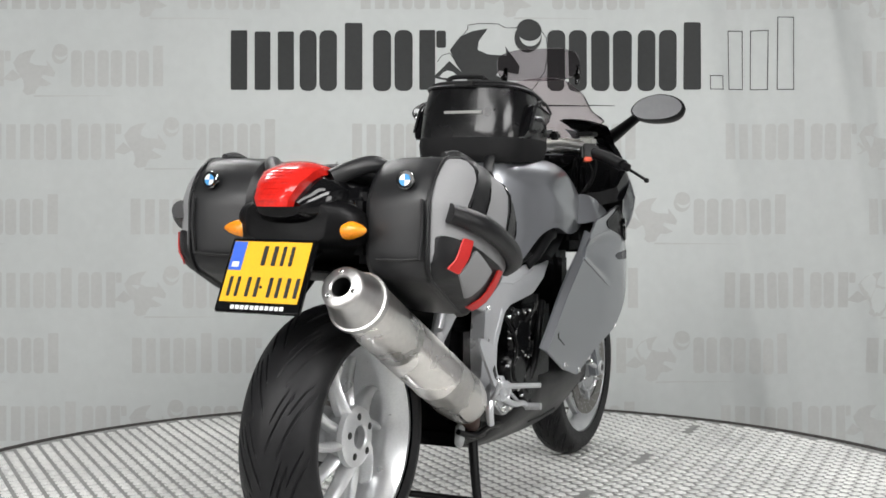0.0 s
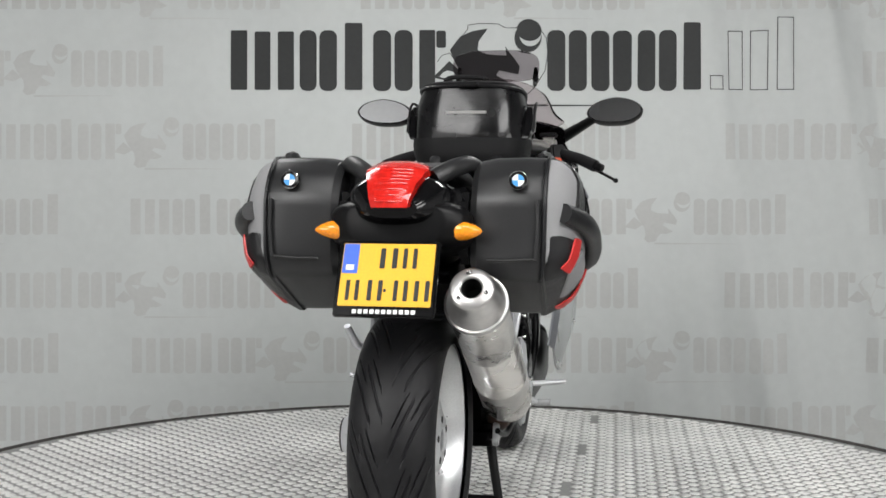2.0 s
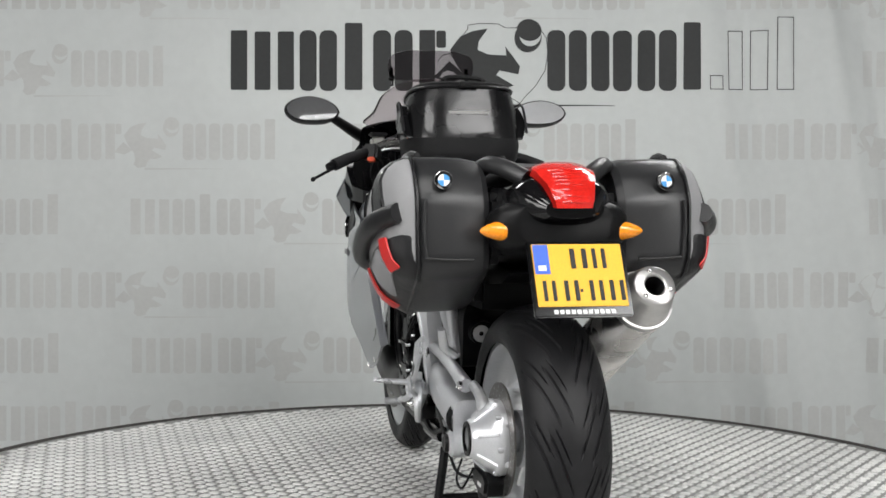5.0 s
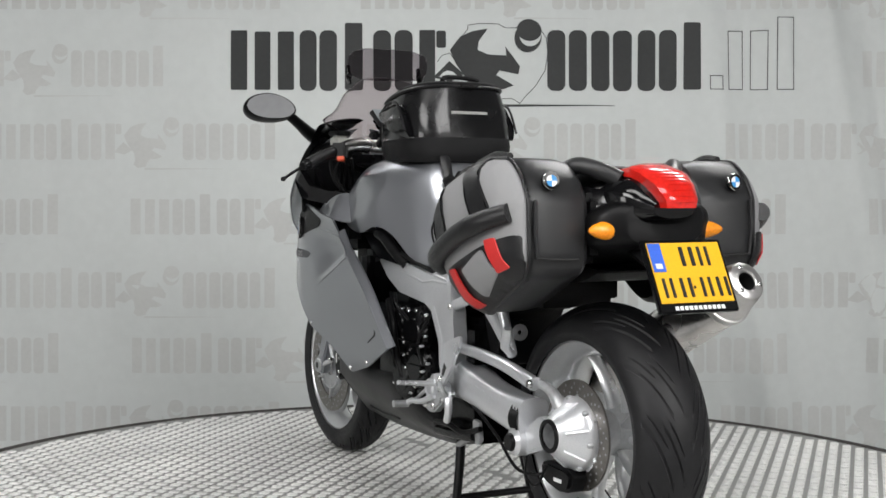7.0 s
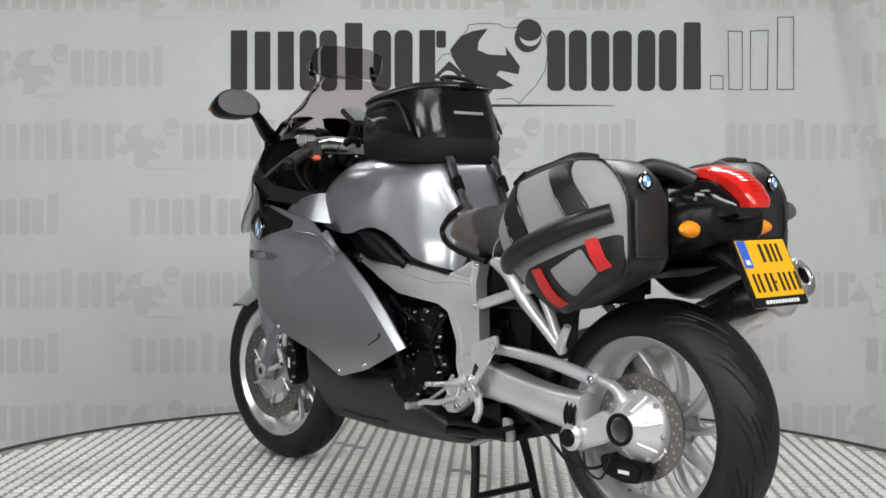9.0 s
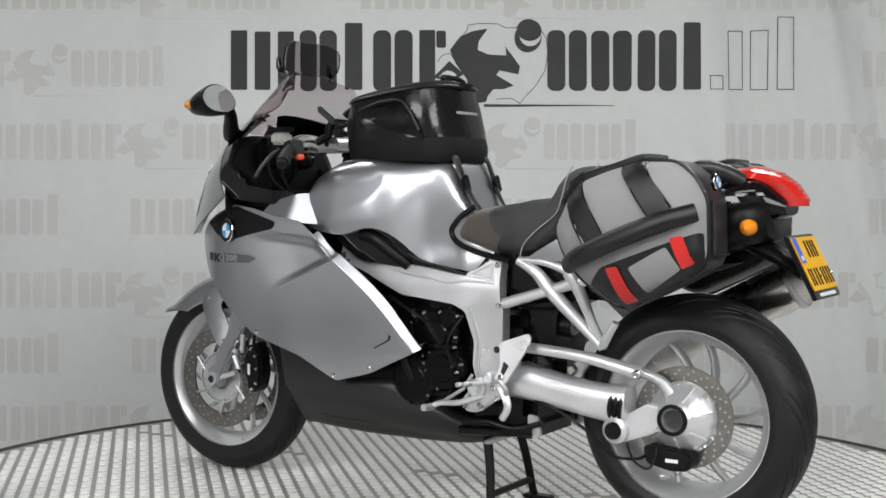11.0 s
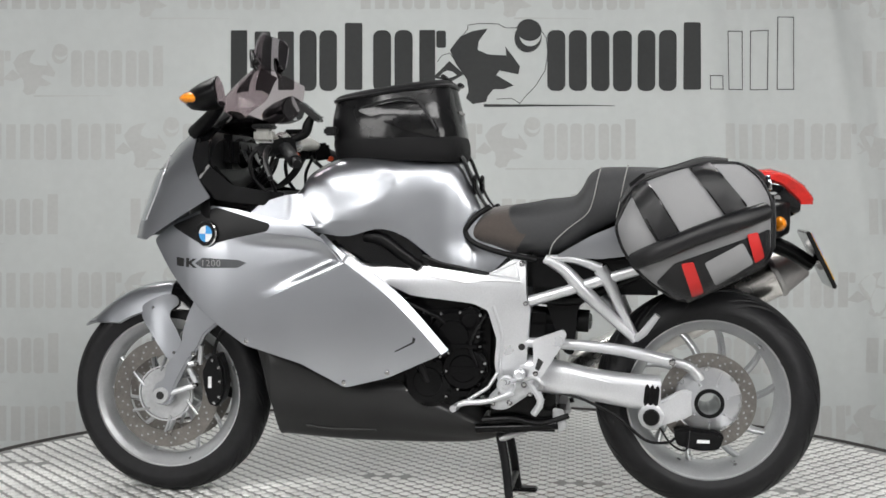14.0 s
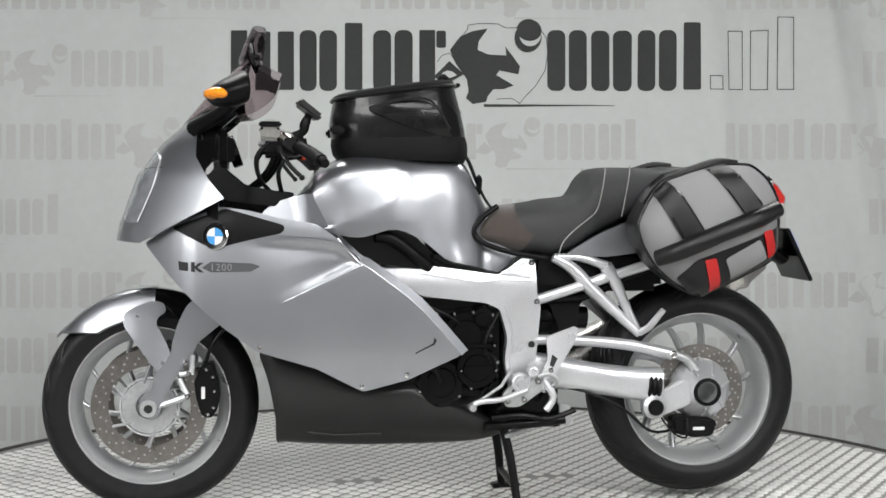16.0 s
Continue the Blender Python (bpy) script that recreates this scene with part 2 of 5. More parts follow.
# ---- the setting ----
def cloth_mat():
    return mat("backdrop_cloth", (0.572, 0.598, 0.588), 0.75, 0, 0.025, 25, 0.1, 500, stain=0.05, sscale=0.9)


def tread_mat():
    m = mat("tread_plate", (0.36, 0.36, 0.348), 0.5, 0.6, 0.07, 50, 0.15, 350, stain=0.12, sscale=2.5, rvary=0.3)
    nt = m.node_tree
    b = nt.nodes["Principled BSDF"]
    old = b.inputs["Base Color"].links[0].from_socket
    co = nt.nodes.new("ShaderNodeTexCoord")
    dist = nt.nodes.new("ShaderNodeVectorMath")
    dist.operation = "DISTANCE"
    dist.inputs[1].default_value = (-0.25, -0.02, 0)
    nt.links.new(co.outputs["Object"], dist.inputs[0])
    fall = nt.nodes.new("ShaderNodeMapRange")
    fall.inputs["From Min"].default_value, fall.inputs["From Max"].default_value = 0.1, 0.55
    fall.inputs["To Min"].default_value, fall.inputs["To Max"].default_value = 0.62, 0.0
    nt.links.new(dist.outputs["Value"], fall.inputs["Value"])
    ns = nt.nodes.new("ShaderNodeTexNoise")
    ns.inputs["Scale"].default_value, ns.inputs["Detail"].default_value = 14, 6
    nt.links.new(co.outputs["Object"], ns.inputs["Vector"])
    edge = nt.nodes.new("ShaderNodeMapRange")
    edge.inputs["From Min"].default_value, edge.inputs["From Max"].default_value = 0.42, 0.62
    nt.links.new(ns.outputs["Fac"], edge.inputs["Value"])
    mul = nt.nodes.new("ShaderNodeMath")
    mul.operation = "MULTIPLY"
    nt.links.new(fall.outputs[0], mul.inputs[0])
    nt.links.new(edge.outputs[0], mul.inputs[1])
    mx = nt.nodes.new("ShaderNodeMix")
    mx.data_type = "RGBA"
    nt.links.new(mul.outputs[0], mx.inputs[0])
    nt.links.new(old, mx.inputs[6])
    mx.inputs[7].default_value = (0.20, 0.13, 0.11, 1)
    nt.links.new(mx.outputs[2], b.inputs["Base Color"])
    return m


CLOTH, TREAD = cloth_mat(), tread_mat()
WALLPAINT = mat("hall_wall_paint", (0.50, 0.50, 0.505), 0.8, 0, 0.05, 20, 0.1, 300, stain=0.08, sscale=1)
WHITEWALL = mat("white_hall_wall_paint", (0.58, 0.58, 0.58), 0.8, 0, 0.04, 20, 0.1, 300, stain=0.05, sscale=1)
CEILING = mat("dark_ceiling_paint", (0.10, 0.10, 0.105), 0.8, 0, 0.1, 15, stain=0.1, sscale=1)
RELIEF = mat("polished_tread", (0.86, 0.86, 0.84), 0.48, 0.6, 0.08, 120, 0.1, 350, stain=0.1, sscale=2.5, rvary=0.3)
FLOORING = mat("hall_concrete_floor", (0.22, 0.215, 0.21), 0.6, 0, 0.12, 15, 0.2, 120, stain=0.15, sscale=1.5)
BACK_Y, TABLE_R = 1.9, 1.715


def fold(x, z):
    """How far the hanging cloth stands off its plane."""
    lean = x + 0.16 * (z - 0.7)
    right = 1 / (1 + math.exp(-(x - 0.9) * 3))
    d = 0.004 * math.sin(lean * 5.1 + 0.8) + 0.0045 * math.sin(lean * 13 + z) + 0.0012 * math.sin(x * 31 + 2 * z)
    d += right * (0.030 * math.sin((x + 0.28 * (z - 0.7)) * 11.5) + 0.013 * math.sin((x + 0.20 * z) * 23 + 1) + 0.003 * math.sin((x + 0.16 * z) * 61))
    d += 0.003 * math.exp(-((x + 1.35) / 0.05) ** 2) * math.sin(z * 3)
    return d


def on_cloth(u, v):
    """A place on the cloth from the print's own layout, 1568 units wide and 882 high."""
    s, t = u / 1568, v / 882
    x = (-1.9433 + 3.7935 * s) * (1 - t) + (-1.9687 + 3.8626 * s) * t
    z = (1.7058 + 0.0128 * s) * (1 - t) + (-0.455 + 0.0231 * s) * t
    return x, z


def printed(bm, shape, gap=0.0022):
    """A flat printed shape, its corners given in the print's layout."""
    vs = []
    for u, v in shape:
        x, z = on_cloth(u, v)
        vs.append(bm.verts.new((x, BACK_Y - gap - fold(x, z), z)))
    f = bm.faces.new(vs)
    if f.normal.y > 0:
        f.normal_flip()


def printed_bar(bm, k, u, v, a, t, b, e, r):
    """An upright bar in narrow strips, so that it follows the folds."""
    rows = []
    ends = [r * (1 - math.cos(math.pi * q / 12)) for q in range(7)]
    for y in [t + q for q in ends] + [t + r + (e - t - 2 * r) * q / 9 for q in range(1, 9)] + [e - q for q in ends[::-1]]:
        d = max(0, r - min(y - t, e - y))
        w = (b - a) / 2 - (r - math.sqrt(max(0, r * r - d * d)))
        ring = []
        for j in range(5):
            x, z = on_cloth(u + ((a + b) / 2 + w * (j / 2 - 1) - 410) * k, v + (y - 53) * k)
            ring.append((x, BACK_Y - 0.0022 - fold(x, z), z))
        rows.append(ring)
    loft(rows, closed=False, bm=bm)


def bar(u0, v0, u1, v1, r):
    r = min(r, (u1 - u0) * 0.49, (v1 - v0) * 0.49)
    out = []
    for cu, cv, a0 in ((u1 - r, v0 + r, -90), (u1 - r, v1 - r, 0), (u0 + r, v1 - r, 90), (u0 + r, v0 + r, 180)):
        for k in range(5):
            a = radians(a0 + k * 22.5)
            out.append((cu + r * math.cos(a), cv + r * math.sin(a)))
    return out


def oval(u, v, ru, rv, turn=0.0, n=20):
    out = []
    for k in range(n):
        a = 2 * math.pi * k / n
        x, y = ru * math.cos(a), rv * math.sin(a)
        out.append((u + x * math.cos(turn) - y * math.sin(turn), v + x * math.sin(turn) + y * math.cos(turn)))
    return out


# plain upright bars in the place of the letters: from, to, top, bottom, rounding
STEMS = [(410, 439, 53, 157, 2), (452, 480, 55, 157, 3), (493, 522, 55, 157, 3), (532, 562, 53, 159, 12), (567, 598, 53, 159, 12),
         (612, 643, 40, 157, 3), (662, 694, 53, 159, 12), (700, 732, 53, 159, 12), (744, 772, 53, 157, 2), (774, 791, 54, 84, 4),
         (970, 1002, 53, 159, 12), (1008, 1040, 53, 159, 12), (1048, 1081, 53, 159, 12), (1087, 1120, 53, 159, 12),
         (1130, 1161, 53, 159, 12), (1167, 1198, 53, 159, 12), (1210, 1240, 40, 157, 3)]
WING = [(865, 50), (849, 72), (847, 87), (865, 95), (898, 97), (896, 81), (909, 98), (922, 116), (919, 130), (886, 123), (880, 131), (911, 149), (893, 156), (875, 156), (865, 168), (862, 178),
        (839, 182), (826, 172), (831, 160), (828, 139), (821, 129), (809, 113), (798, 88), (816, 64), (839, 54)]
BEAK = [(768, 136), (797, 107), (823, 130), (800, 143)]


def mark(u, v, k, name, material, parent, fine=False):
    """One mark of the backdrop: upright bars, a wing shape, a disc and a line."""
    bm = bmesh.new()
    q = lambda shape: [(u + (a - 410) * k, v + (b - 53) * k) for a, b in shape]
    for a, b, t, e, r in STEMS:
        one = bmesh.new() if fine else bm
        printed_bar(one, k, u, v, a, t, b, e, r)
        if fine:
            finish("print_bar", one, material, parent, off=False)
    printed(bm, q(WING))
    printed(bm, q(BEAK))
    printed(bm, q(oval(938, 53, 22, 19, 0.2)))
    out, inn = oval(936, 66, 24, 26, 0.2, 28), oval(940, 62, 19, 19, 0.2, 28)
    for i in range(28):
        j = (i + 1) % 28
        if 53 < out[i][1]:
            printed(bm, q([out[i], out[j], inn[j], inn[i]]))
    for i in range(24):
        a, b = 858 + 232 * i / 24, 858 + 232 * (i + 1) / 24
        wa, wb = 2.5 - 2 * i / 24, 2.5 - 2 * (i + 1) / 24
        printed(bm, q([(a, 184.5 - wa), (b, 184.5 - wb), (b, 184.5 + wb), (a, 184.5 + wa)]))
    for r in ([(1256, 132, 1280, 157), (1290, 53, 1317, 157), (1330, 53, 1360, 157), (1375, 30, 1405, 157)] if fine else ()):
        a, t, b, e = r
        w = 1.5
        for s in ((a, t, b, t + w), (a, e - w, b, e), (a, t, a + w, e), (b - w, t, b, e)):
            n = 16
            for i in range(n):
                if s[2] - s[0] > s[3] - s[1]:
                    u0, u1, v0, v1 = s[0] + (s[2] - s[0]) * i / n, s[0] + (s[2] - s[0]) * (i + 1) / n, s[1], s[3]
                else:
                    u0, u1, v0, v1 = s[0], s[2], s[1] + (s[3] - s[1]) * i / n, s[1] + (s[3] - s[1]) * (i + 1) / n
                printed(bm, q([(u0, v0), (u1, v0), (u1, v1), (u0, v1)]))
    if fine:
        line = [(776, 108), (784, 97), (798, 93), (806, 105), (826, 130), (816, 112), (800, 86), (829, 52), (830, 44), (850, 41), (884, 42), (896, 49), (915, 49), (958, 52), (968, 66), (971, 92), (966, 124), (948, 152), (930, 170), (922, 181), (908, 172), (880, 173)]
        for a, b in zip(line, line[1:]):
            d = Vector((b[0] - a[0], b[1] - a[1])).normalized().orthogonal() * 0.6
            printed(bm, q([(a[0] + d.x, a[1] + d.y), (b[0] + d.x, b[1] + d.y), (b[0] - d.x, b[1] - d.y), (a[0] - d.x, a[1] - d.y)]))
    return finish(name, bm, material, parent, off=False)


def backdrop():
    bm = bmesh.new()
    nx, nz = 320, 70
    rows = []
    for j in range(nz + 1):
        z = -0.30 + 2.9 * j / nz
        rows.append([Vector((x, BACK_Y - fold(x, z), z)) for x in (-3.2 + 6.4 * i / nx for i in range(nx + 1))])
    loft(rows, closed=False, bm=bm)
    back = [[p + Vector((0, 0.004, 0)) for p in r] for r in rows]
    loft(back, closed=False, bm=bm)
    ob = tagged(finish("backdrop", bm, CLOTH, off=False), "pale grey hanging cloth backdrop printed with rows of marks", "backdrop", kind="structure")
    mark(410, 53, 1.0, "large_print", MARK, ob, True)
    k = 0.605
    for v, starts in ((-47, (-5, 640, 1288)), (88, (-212, 1530)), (216, (-14, 625, 1283)), (348, (-400, 233, 890, 1534)),
                      (478, (-14, 628, 1283)), (594, (-398, 235, 890, 1534)), (716, (-6, 622, 1278))):
        for u in starts:
            mark(u, v, k, "faint_print", FAINT, ob)
    rail = tube([(-3.2, BACK_Y + 0.02, 2.6), (3.2, BACK_Y + 0.02, 2.6)], 0.02)
    finish("backdrop_rail", rail, ALU_DULL, ob, off=False)


def turntable():
    t = tagged(new("turntable"), "round turntable clad in worn aluminium tread plate", "turntable")
    n = 96
    disc = lathe([(0.0001, -0.001), (0.5, -0.001), (1.0, -0.001), (1.4, -0.001), (1.69, -0.001), (1.69, -0.02), (0.0001, -0.02)], (0, 0, 0), (0, 0, 1), n)
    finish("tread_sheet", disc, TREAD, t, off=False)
    rim = lathe([(1.692, -0.12), (1.692, 0.001), (1.699, 0.006), (TABLE_R, 0.004), (TABLE_R + 0.004, -0.004), (TABLE_R + 0.004, -0.12)], (0, 0, 0), (0, 0, 1), n, shut=True)
    finish("rim", rim, RIM_DARK, t, "dark rubber-edged rim", off=False)
    under = lathe([(1.5, -0.298), (1.5, -0.03), (1.45, -0.03), (1.45, -0.298)], (0, 0, 0), (0, 0, 1), n, shut=True)
    finish("pedestal", under, RIM_DARK, t, off=False)
    # raised bars in small groups, laid crosswise in turn
    e1, e2 = Vector((0.0272, 0.0338)), Vector((0.0302, -0.0307))
    verts, faces = [], []
    rnd = random.Random(4)
    for i in range(-75, 76):
        for j in range(-75, 76):
            c = e1 * i + e2 * j
            if c.length > 1.655 or abs(c.y + 0.31) < 0.005:
                continue
            along, across = (e1, e2) if (i + j) % 2 else (e2, e1)
            u = along.normalized()
            w = Vector((-u.y, u.x))
            for k in range(5):
                o = c + w * (k - 2) * 0.0060
                h = 0.0024 * rnd.uniform(0.85, 1.1)
                base = len(verts)
                half = 0.0150 if 0 < k < 4 else 0.0125
                for a, b, z in ((-1, -1, 0), (1, -1, 0), (1, 1, 0), (-1, 1, 0), (-0.90, -0.5, 1), (0.90, -0.5, 1), (0.90, 0.5, 1), (-0.90, 0.5, 1)):
                    p = o + u * a * half + w * b * 0.0030
                    verts.append((p.x, p.y, h if z else -0.0012))
                faces.append([base + q for q in (4, 5, 6, 7)])
                faces += [[base + q, base + (q + 1) % 4, base + 4 + (q + 1) % 4, base + 4 + q] for q in range(4)]
    me = bpy.data.meshes.new("tread_relief")
    me.from_pydata(verts, [], faces)
    me.materials.append(RELIEF)
    me.polygons.foreach_set("use_smooth", [True] * len(me.polygons))
    lz = new("tread_relief", me)
    lz.parent = t
    tagged(lz, kind="stuff")
    return t


def hall():
    """The plain hall that closes the place round the stand."""
    def wall(name, *b):
        tagged(finish(name, box(*b, bevel=0), WHITEWALL if name == "wall_south" else WALLPAINT, off=False), "plain painted hall wall", "wall", kind="structure")
    wall("wall_north", -5, 5, 3.0, 3.15, -0.3, 4.2)
    wall("wall_south", -5, 5, -8.15, -8.0, -0.3, 4.2)
    wall("wall_west", -5.15, -5, -8.15, 3.15, -0.3, 4.2)
    wall("wall_east", 5, 5.15, -8.15, 3.15, -0.3, 4.2)
    tagged(finish("ceiling", box(-5.15, 5.15, -8.15, 3.15, 4.2, 4.3, bevel=0), CEILING, off=False), "dark grey hall ceiling", "ceiling", kind="structure")
    tagged(finish("floor", box(-5.15, 5.15, -8.15, 3.15, -0.4, -0.3, bevel=0), FLOORING, off=False), "grey concrete hall floor", "floor", kind="structure")


backdrop()
TABLE = turntable()
hall()

# ---- unseen lamps, some added as fill: a frame with a lamp under its panel ----
GLOW = mat("lamp_panel", (1, 0.98, 0.95), 0.6, 0, 0, 10, emit=3.0)


def add_lamp(x, y, z, tx, ty, tz, sx, sy, watts):
    t = tagged(new("unseen_lamp"), "unseen flat rectangular lamp with a white panel", "lamp", "lamps over the stand")
    m = look((x, y, z), (tx, ty, tz))
    finish("frame", box(-sx / 2 - 0.03, sx / 2 + 0.03, -sy / 2 - 0.03, sy / 2 + 0.03, 0.012, 0.09, 0.005, m), SATIN, t, off=False)
    finish("diffuser", box(-sx / 2, sx / 2, -sy / 2, sy / 2, 0.006, 0.011, 0, m), GLOW, t, off=False)
    area("lamp", x, y, z, tx, ty, tz, sx, sy, watts)
    if z > 2.5:
        for q in (-0.4, 0.4):
            p = m @ Vector((sx * q, 0, 0.085))
            finish("rod", tube([p, (p.x, p.y, 4.205)], 0.008, 8), SATIN, t, off=False)
    else:
        p = m @ Vector((0, 0, 0.09))
        finish("pole", tube([p, (p.x, p.y, -0.28)], 0.018, 10), SATIN, t, off=False)
        finish("foot", lathe([(0.0001, 0.03), (0.05, 0.03), (0.25, 0.01), (0.25, 0.0), (0.0001, 0.0)], (p.x, p.y, -0.3), (0, 0, 1), 24), SATIN, t, off=False)


for lamp in LAMPS:
    add_lamp(*lamp)


# ---- the motorcycle ----
FX, FZ, FR = 1.571, 0.300, 0.300
RX, RZ, RR = 0.0, 0.325, 0.313
interp = lambda x, a, b: float(np.interp(x, a, b))


def tyre(parent, x, z, R, rim_r, half, rep, name="tyre"):
    """A treaded tyre: its grooves are cut into the tread."""
    around, across = rep * 24, 56
    bm = bmesh.new()
    rings = []
    for i in range(around):
        a = 2 * math.pi * i / around
        ring = []
        for j in range(across + 1):
            s = -1 + 2 * j / across
            ph = s * math.pi * 0.62
            y = half * math.copysign(min(1, abs(math.sin(min(abs(ph), math.pi / 2)))) if abs(ph) < math.pi / 2 else 1 - 0.35 * (abs(ph) / (math.pi / 2) - 1), s)
            crown = half * 0.92
            r = R - crown * (1 - math.cos(min(abs(ph), math.pi / 2))) * 0.78
            if abs(ph) > math.pi / 2:
                r -= (abs(ph) - math.pi / 2) / (0.12 * math.pi) * (r - rim_r)
            v = abs(y) / half
            if abs(ph) < math.pi * 0.47:
                cell = (i + (12 if y > 0 else 0)) % 24
                if (cell < 2 and 0.07 < v < 0.58) or (11 < cell < 14 and 0.36 < v < 0.93) or (cell == 6 and 0.55 < v < 0.85) or (cell == 18 and 0.2 < v < 0.42):
                    r -= 0.0042
            b = a - v * 1.6 / rep * 2 * math.pi
            ring.append(Vector((x + r * math.cos(b), y, z + r * math.sin(b))))
        rings.append(ring)
    rings.append(rings[0])
    loft(rings, closed=False, bm=bm)
    bmesh.ops.remove_doubles(bm, verts=bm.verts, dist=1e-6)
    return part(name, bm, RUBBER, parent, "black treaded rubber tyre", 30)


def rim(name, parent, x, z, r, half, spokes, hub_r, hub_half, lean, twist, depth, wide, bore=0.012):
    prof = [(r - 0.004, -half), (r + 0.006, -half), (r + 0.006, -half + 0.008), (r - 0.008, -half + 0.02), (r - 0.022, -half * 0.35),
            (r - 0.024, half * 0.35), (r - 0.008, half - 0.02), (r + 0.006, half - 0.008), (r + 0.006, half), (r - 0.004, half),
            (r - 0.014, half - 0.012), (r - 0.034, half * 0.4), (r - 0.034, -half * 0.4), (r - 0.014, -half + 0.012)]
    w = part(name, lathe(prof, (x, 0, z), (0, 1, 0), 72, shut=True), RIMS, parent, "silver cast wheel with many slim spokes", 50)
    hb = lathe([(bore, -hub_half), (hub_r, -hub_half), (hub_r, -hub_half * 0.6), (hub_r * 0.8, 0), (hub_r, hub_half * 0.6), (hub_r, hub_half), (bore, hub_half)],
               (x, 0, z), (0, 1, 0), 32, shut=True)
    part("hub", hb, ALU_DULL, w)
    for k in range(spokes):
        a = 2 * math.pi * (k + 0.3) / spokes
        path, rad = [], []
        for q in range(6):
            t = q / 5
            ang = a + twist * (t ** 1.3) * (1 if k % 2 else 0.75)
            rr = hub_r * 0.85 + (r - 0.024 - hub_r * 0.85) * t
            path.append((x + rr * math.cos(ang), lean * (1 - t) * (1 if k % 2 else 0.6), z + rr * math.sin(ang)))
            rad.append(depth * (1 - 0.35 * t))
        part("spoke", tube(path, rad, 10, flat=wide / depth), RIMS, w)
    return w


def disc(parent, x, y, z, r, carrier):
    bm = bmesh.new()
    rings = 60
    inner = r * 0.70
    lathe([(inner, -0.0025), (r, -0.0025), (r, 0.0025), (inner, 0.0025)], (x, y, z), (0, 1, 0), 64, bm, shut=True)
    d = part("brake_disc", bm, DISC, parent, "drilled steel brake disc")
    hb = bmesh.new()
    for k in range(rings):
        a = 2 * math.pi * k / rings
        rr = inner + (r - inner) * (0.25, 0.5, 0.75)[k % 3]
        for s in (-1, 1):
            c = Vector((x + rr * math.cos(a), y + s * 0.0028, z + rr * math.sin(a)))
            hb.faces.new([hb.verts.new(c + Vector((0.0032 * math.cos(2 * math.pi * i / 8), 0, 0.0032 * math.sin(2 * math.pi * i / 8)))) for i in range(8)])
    tagged(part("disc_drilling", hb, ALU_DULL, parent), kind="stuff")
    cb = lathe([(carrier * 0.5, -0.004), (carrier, -0.004), (carrier, 0.004), (carrier * 0.5, 0.004)], (x, y, z), (0, 1, 0), 40, shut=True)
    part("disc_carrier", cb, ALU_DULL, parent)
    part("carrier_ring", lathe([(carrier * 1.04, -0.006), (carrier * 1.10, -0.006), (carrier * 1.10, 0.006), (carrier * 1.04, 0.006)], (x, y, z), (0, 1, 0), 48, shut=True), ALU, parent)
    for k in range(6):
        a = 2 * math.pi * k / 6 + 0.3
        cb = tube([(x + carrier * 0.9 * math.cos(a), y, z + carrier * 0.9 * math.sin(a)), (x + inner * 1.03 * math.cos(a + 0.25), y, z + inner * 1.03 * math.sin(a + 0.25))], 0.009, 8, None, 0.5)
        part("carrier_arm", cb, ALU_DULL, parent)
    return d


def ease(t):
    t = max(0.0, min(1.0, t))
    return t * t * (3 - 2 * t)


INSET = [(1.235, 0.590), (1.07, 0.666), (0.992, 0.702), (1.012, 0.732), (1.055, 0.762), (1.12, 0.772), (1.30, 0.778)]


REAR_EDGE = [(1.056, 0.783), (0.995, 0.728), (0.964, 0.712), (0.833, 0.612), (0.704, 0.468)]
BEVEL_EDGE = [(1.062, 0.774), (1.007, 0.712), (0.978, 0.694), (0.849, 0.594), (0.722, 0.456)]


def side_y(x, z):
    """The side fairing's half width."""
    y = 0
    for q in (-0.06, -0.03, 0, 0.03, 0.06):
        y += interp(x + q, [0.60, 0.70, 0.99, 1.2, 1.38, 1.5, 1.585, 1.66], [0.258, 0.258, 0.260, 0.266, 0.263, 0.222, 0.135, 0.05]) / 5
    y -= 0.30 * (z - 0.62) ** 2
    if inside(x, z, INSET + [(1.45, 0.72), (1.40, 0.56)]):
        d = reach(x, z, INSET)
        y -= 0.015 * ease(d / 0.028) * math.exp(-d / 0.22) * ease((1.30 - x - 0.6 * (0.70 - z)) / 0.2)
    y -= 0.10 * max(0.0, z - 0.80)
    return y


def nose_y(x, z):
    front = interp(z, [0.757, 0.80, 0.94, 1.03, 1.105, 1.14], [1.666, 1.656, 1.606, 1.536, 1.449, 1.40])
    return 0.315 * max(0.0, min(1.0, (front - x) / 0.32)) ** 0.42 + 0.003


TANK = [(0.549, 0.105, 0.712, 0.745), (0.604, 0.108, 0.671, 0.800), (0.640, 0.114, 0.680, 0.872), (0.664, 0.128, 0.686, 0.925), (0.696, 0.144, 0.692, 0.982),
        (0.745, 0.164, 0.704, 1.001), (0.834, 0.185, 0.772, 1.004), (0.905, 0.205, 0.795, 1.003), (0.990, 0.213, 0.775, 1.000), (1.052, 0.213, 0.780, 0.988),
        (1.112, 0.203, 0.792, 0.955), (1.137, 0.200, 0.800, 0.915), (1.190, 0.190, 0.818, 0.866), (1.215, 0.180, 0.826, 0.842)]


CREASE = [(1.060, 0.806), (0.985, 0.838), (0.897, 0.880), (0.866, 0.915), (0.868, 0.950), (0.93, 0.985), (1.02, 1.01)]
SHOULDER = CREASE + [(1.3, 1.1), (1.3, 0.78)]


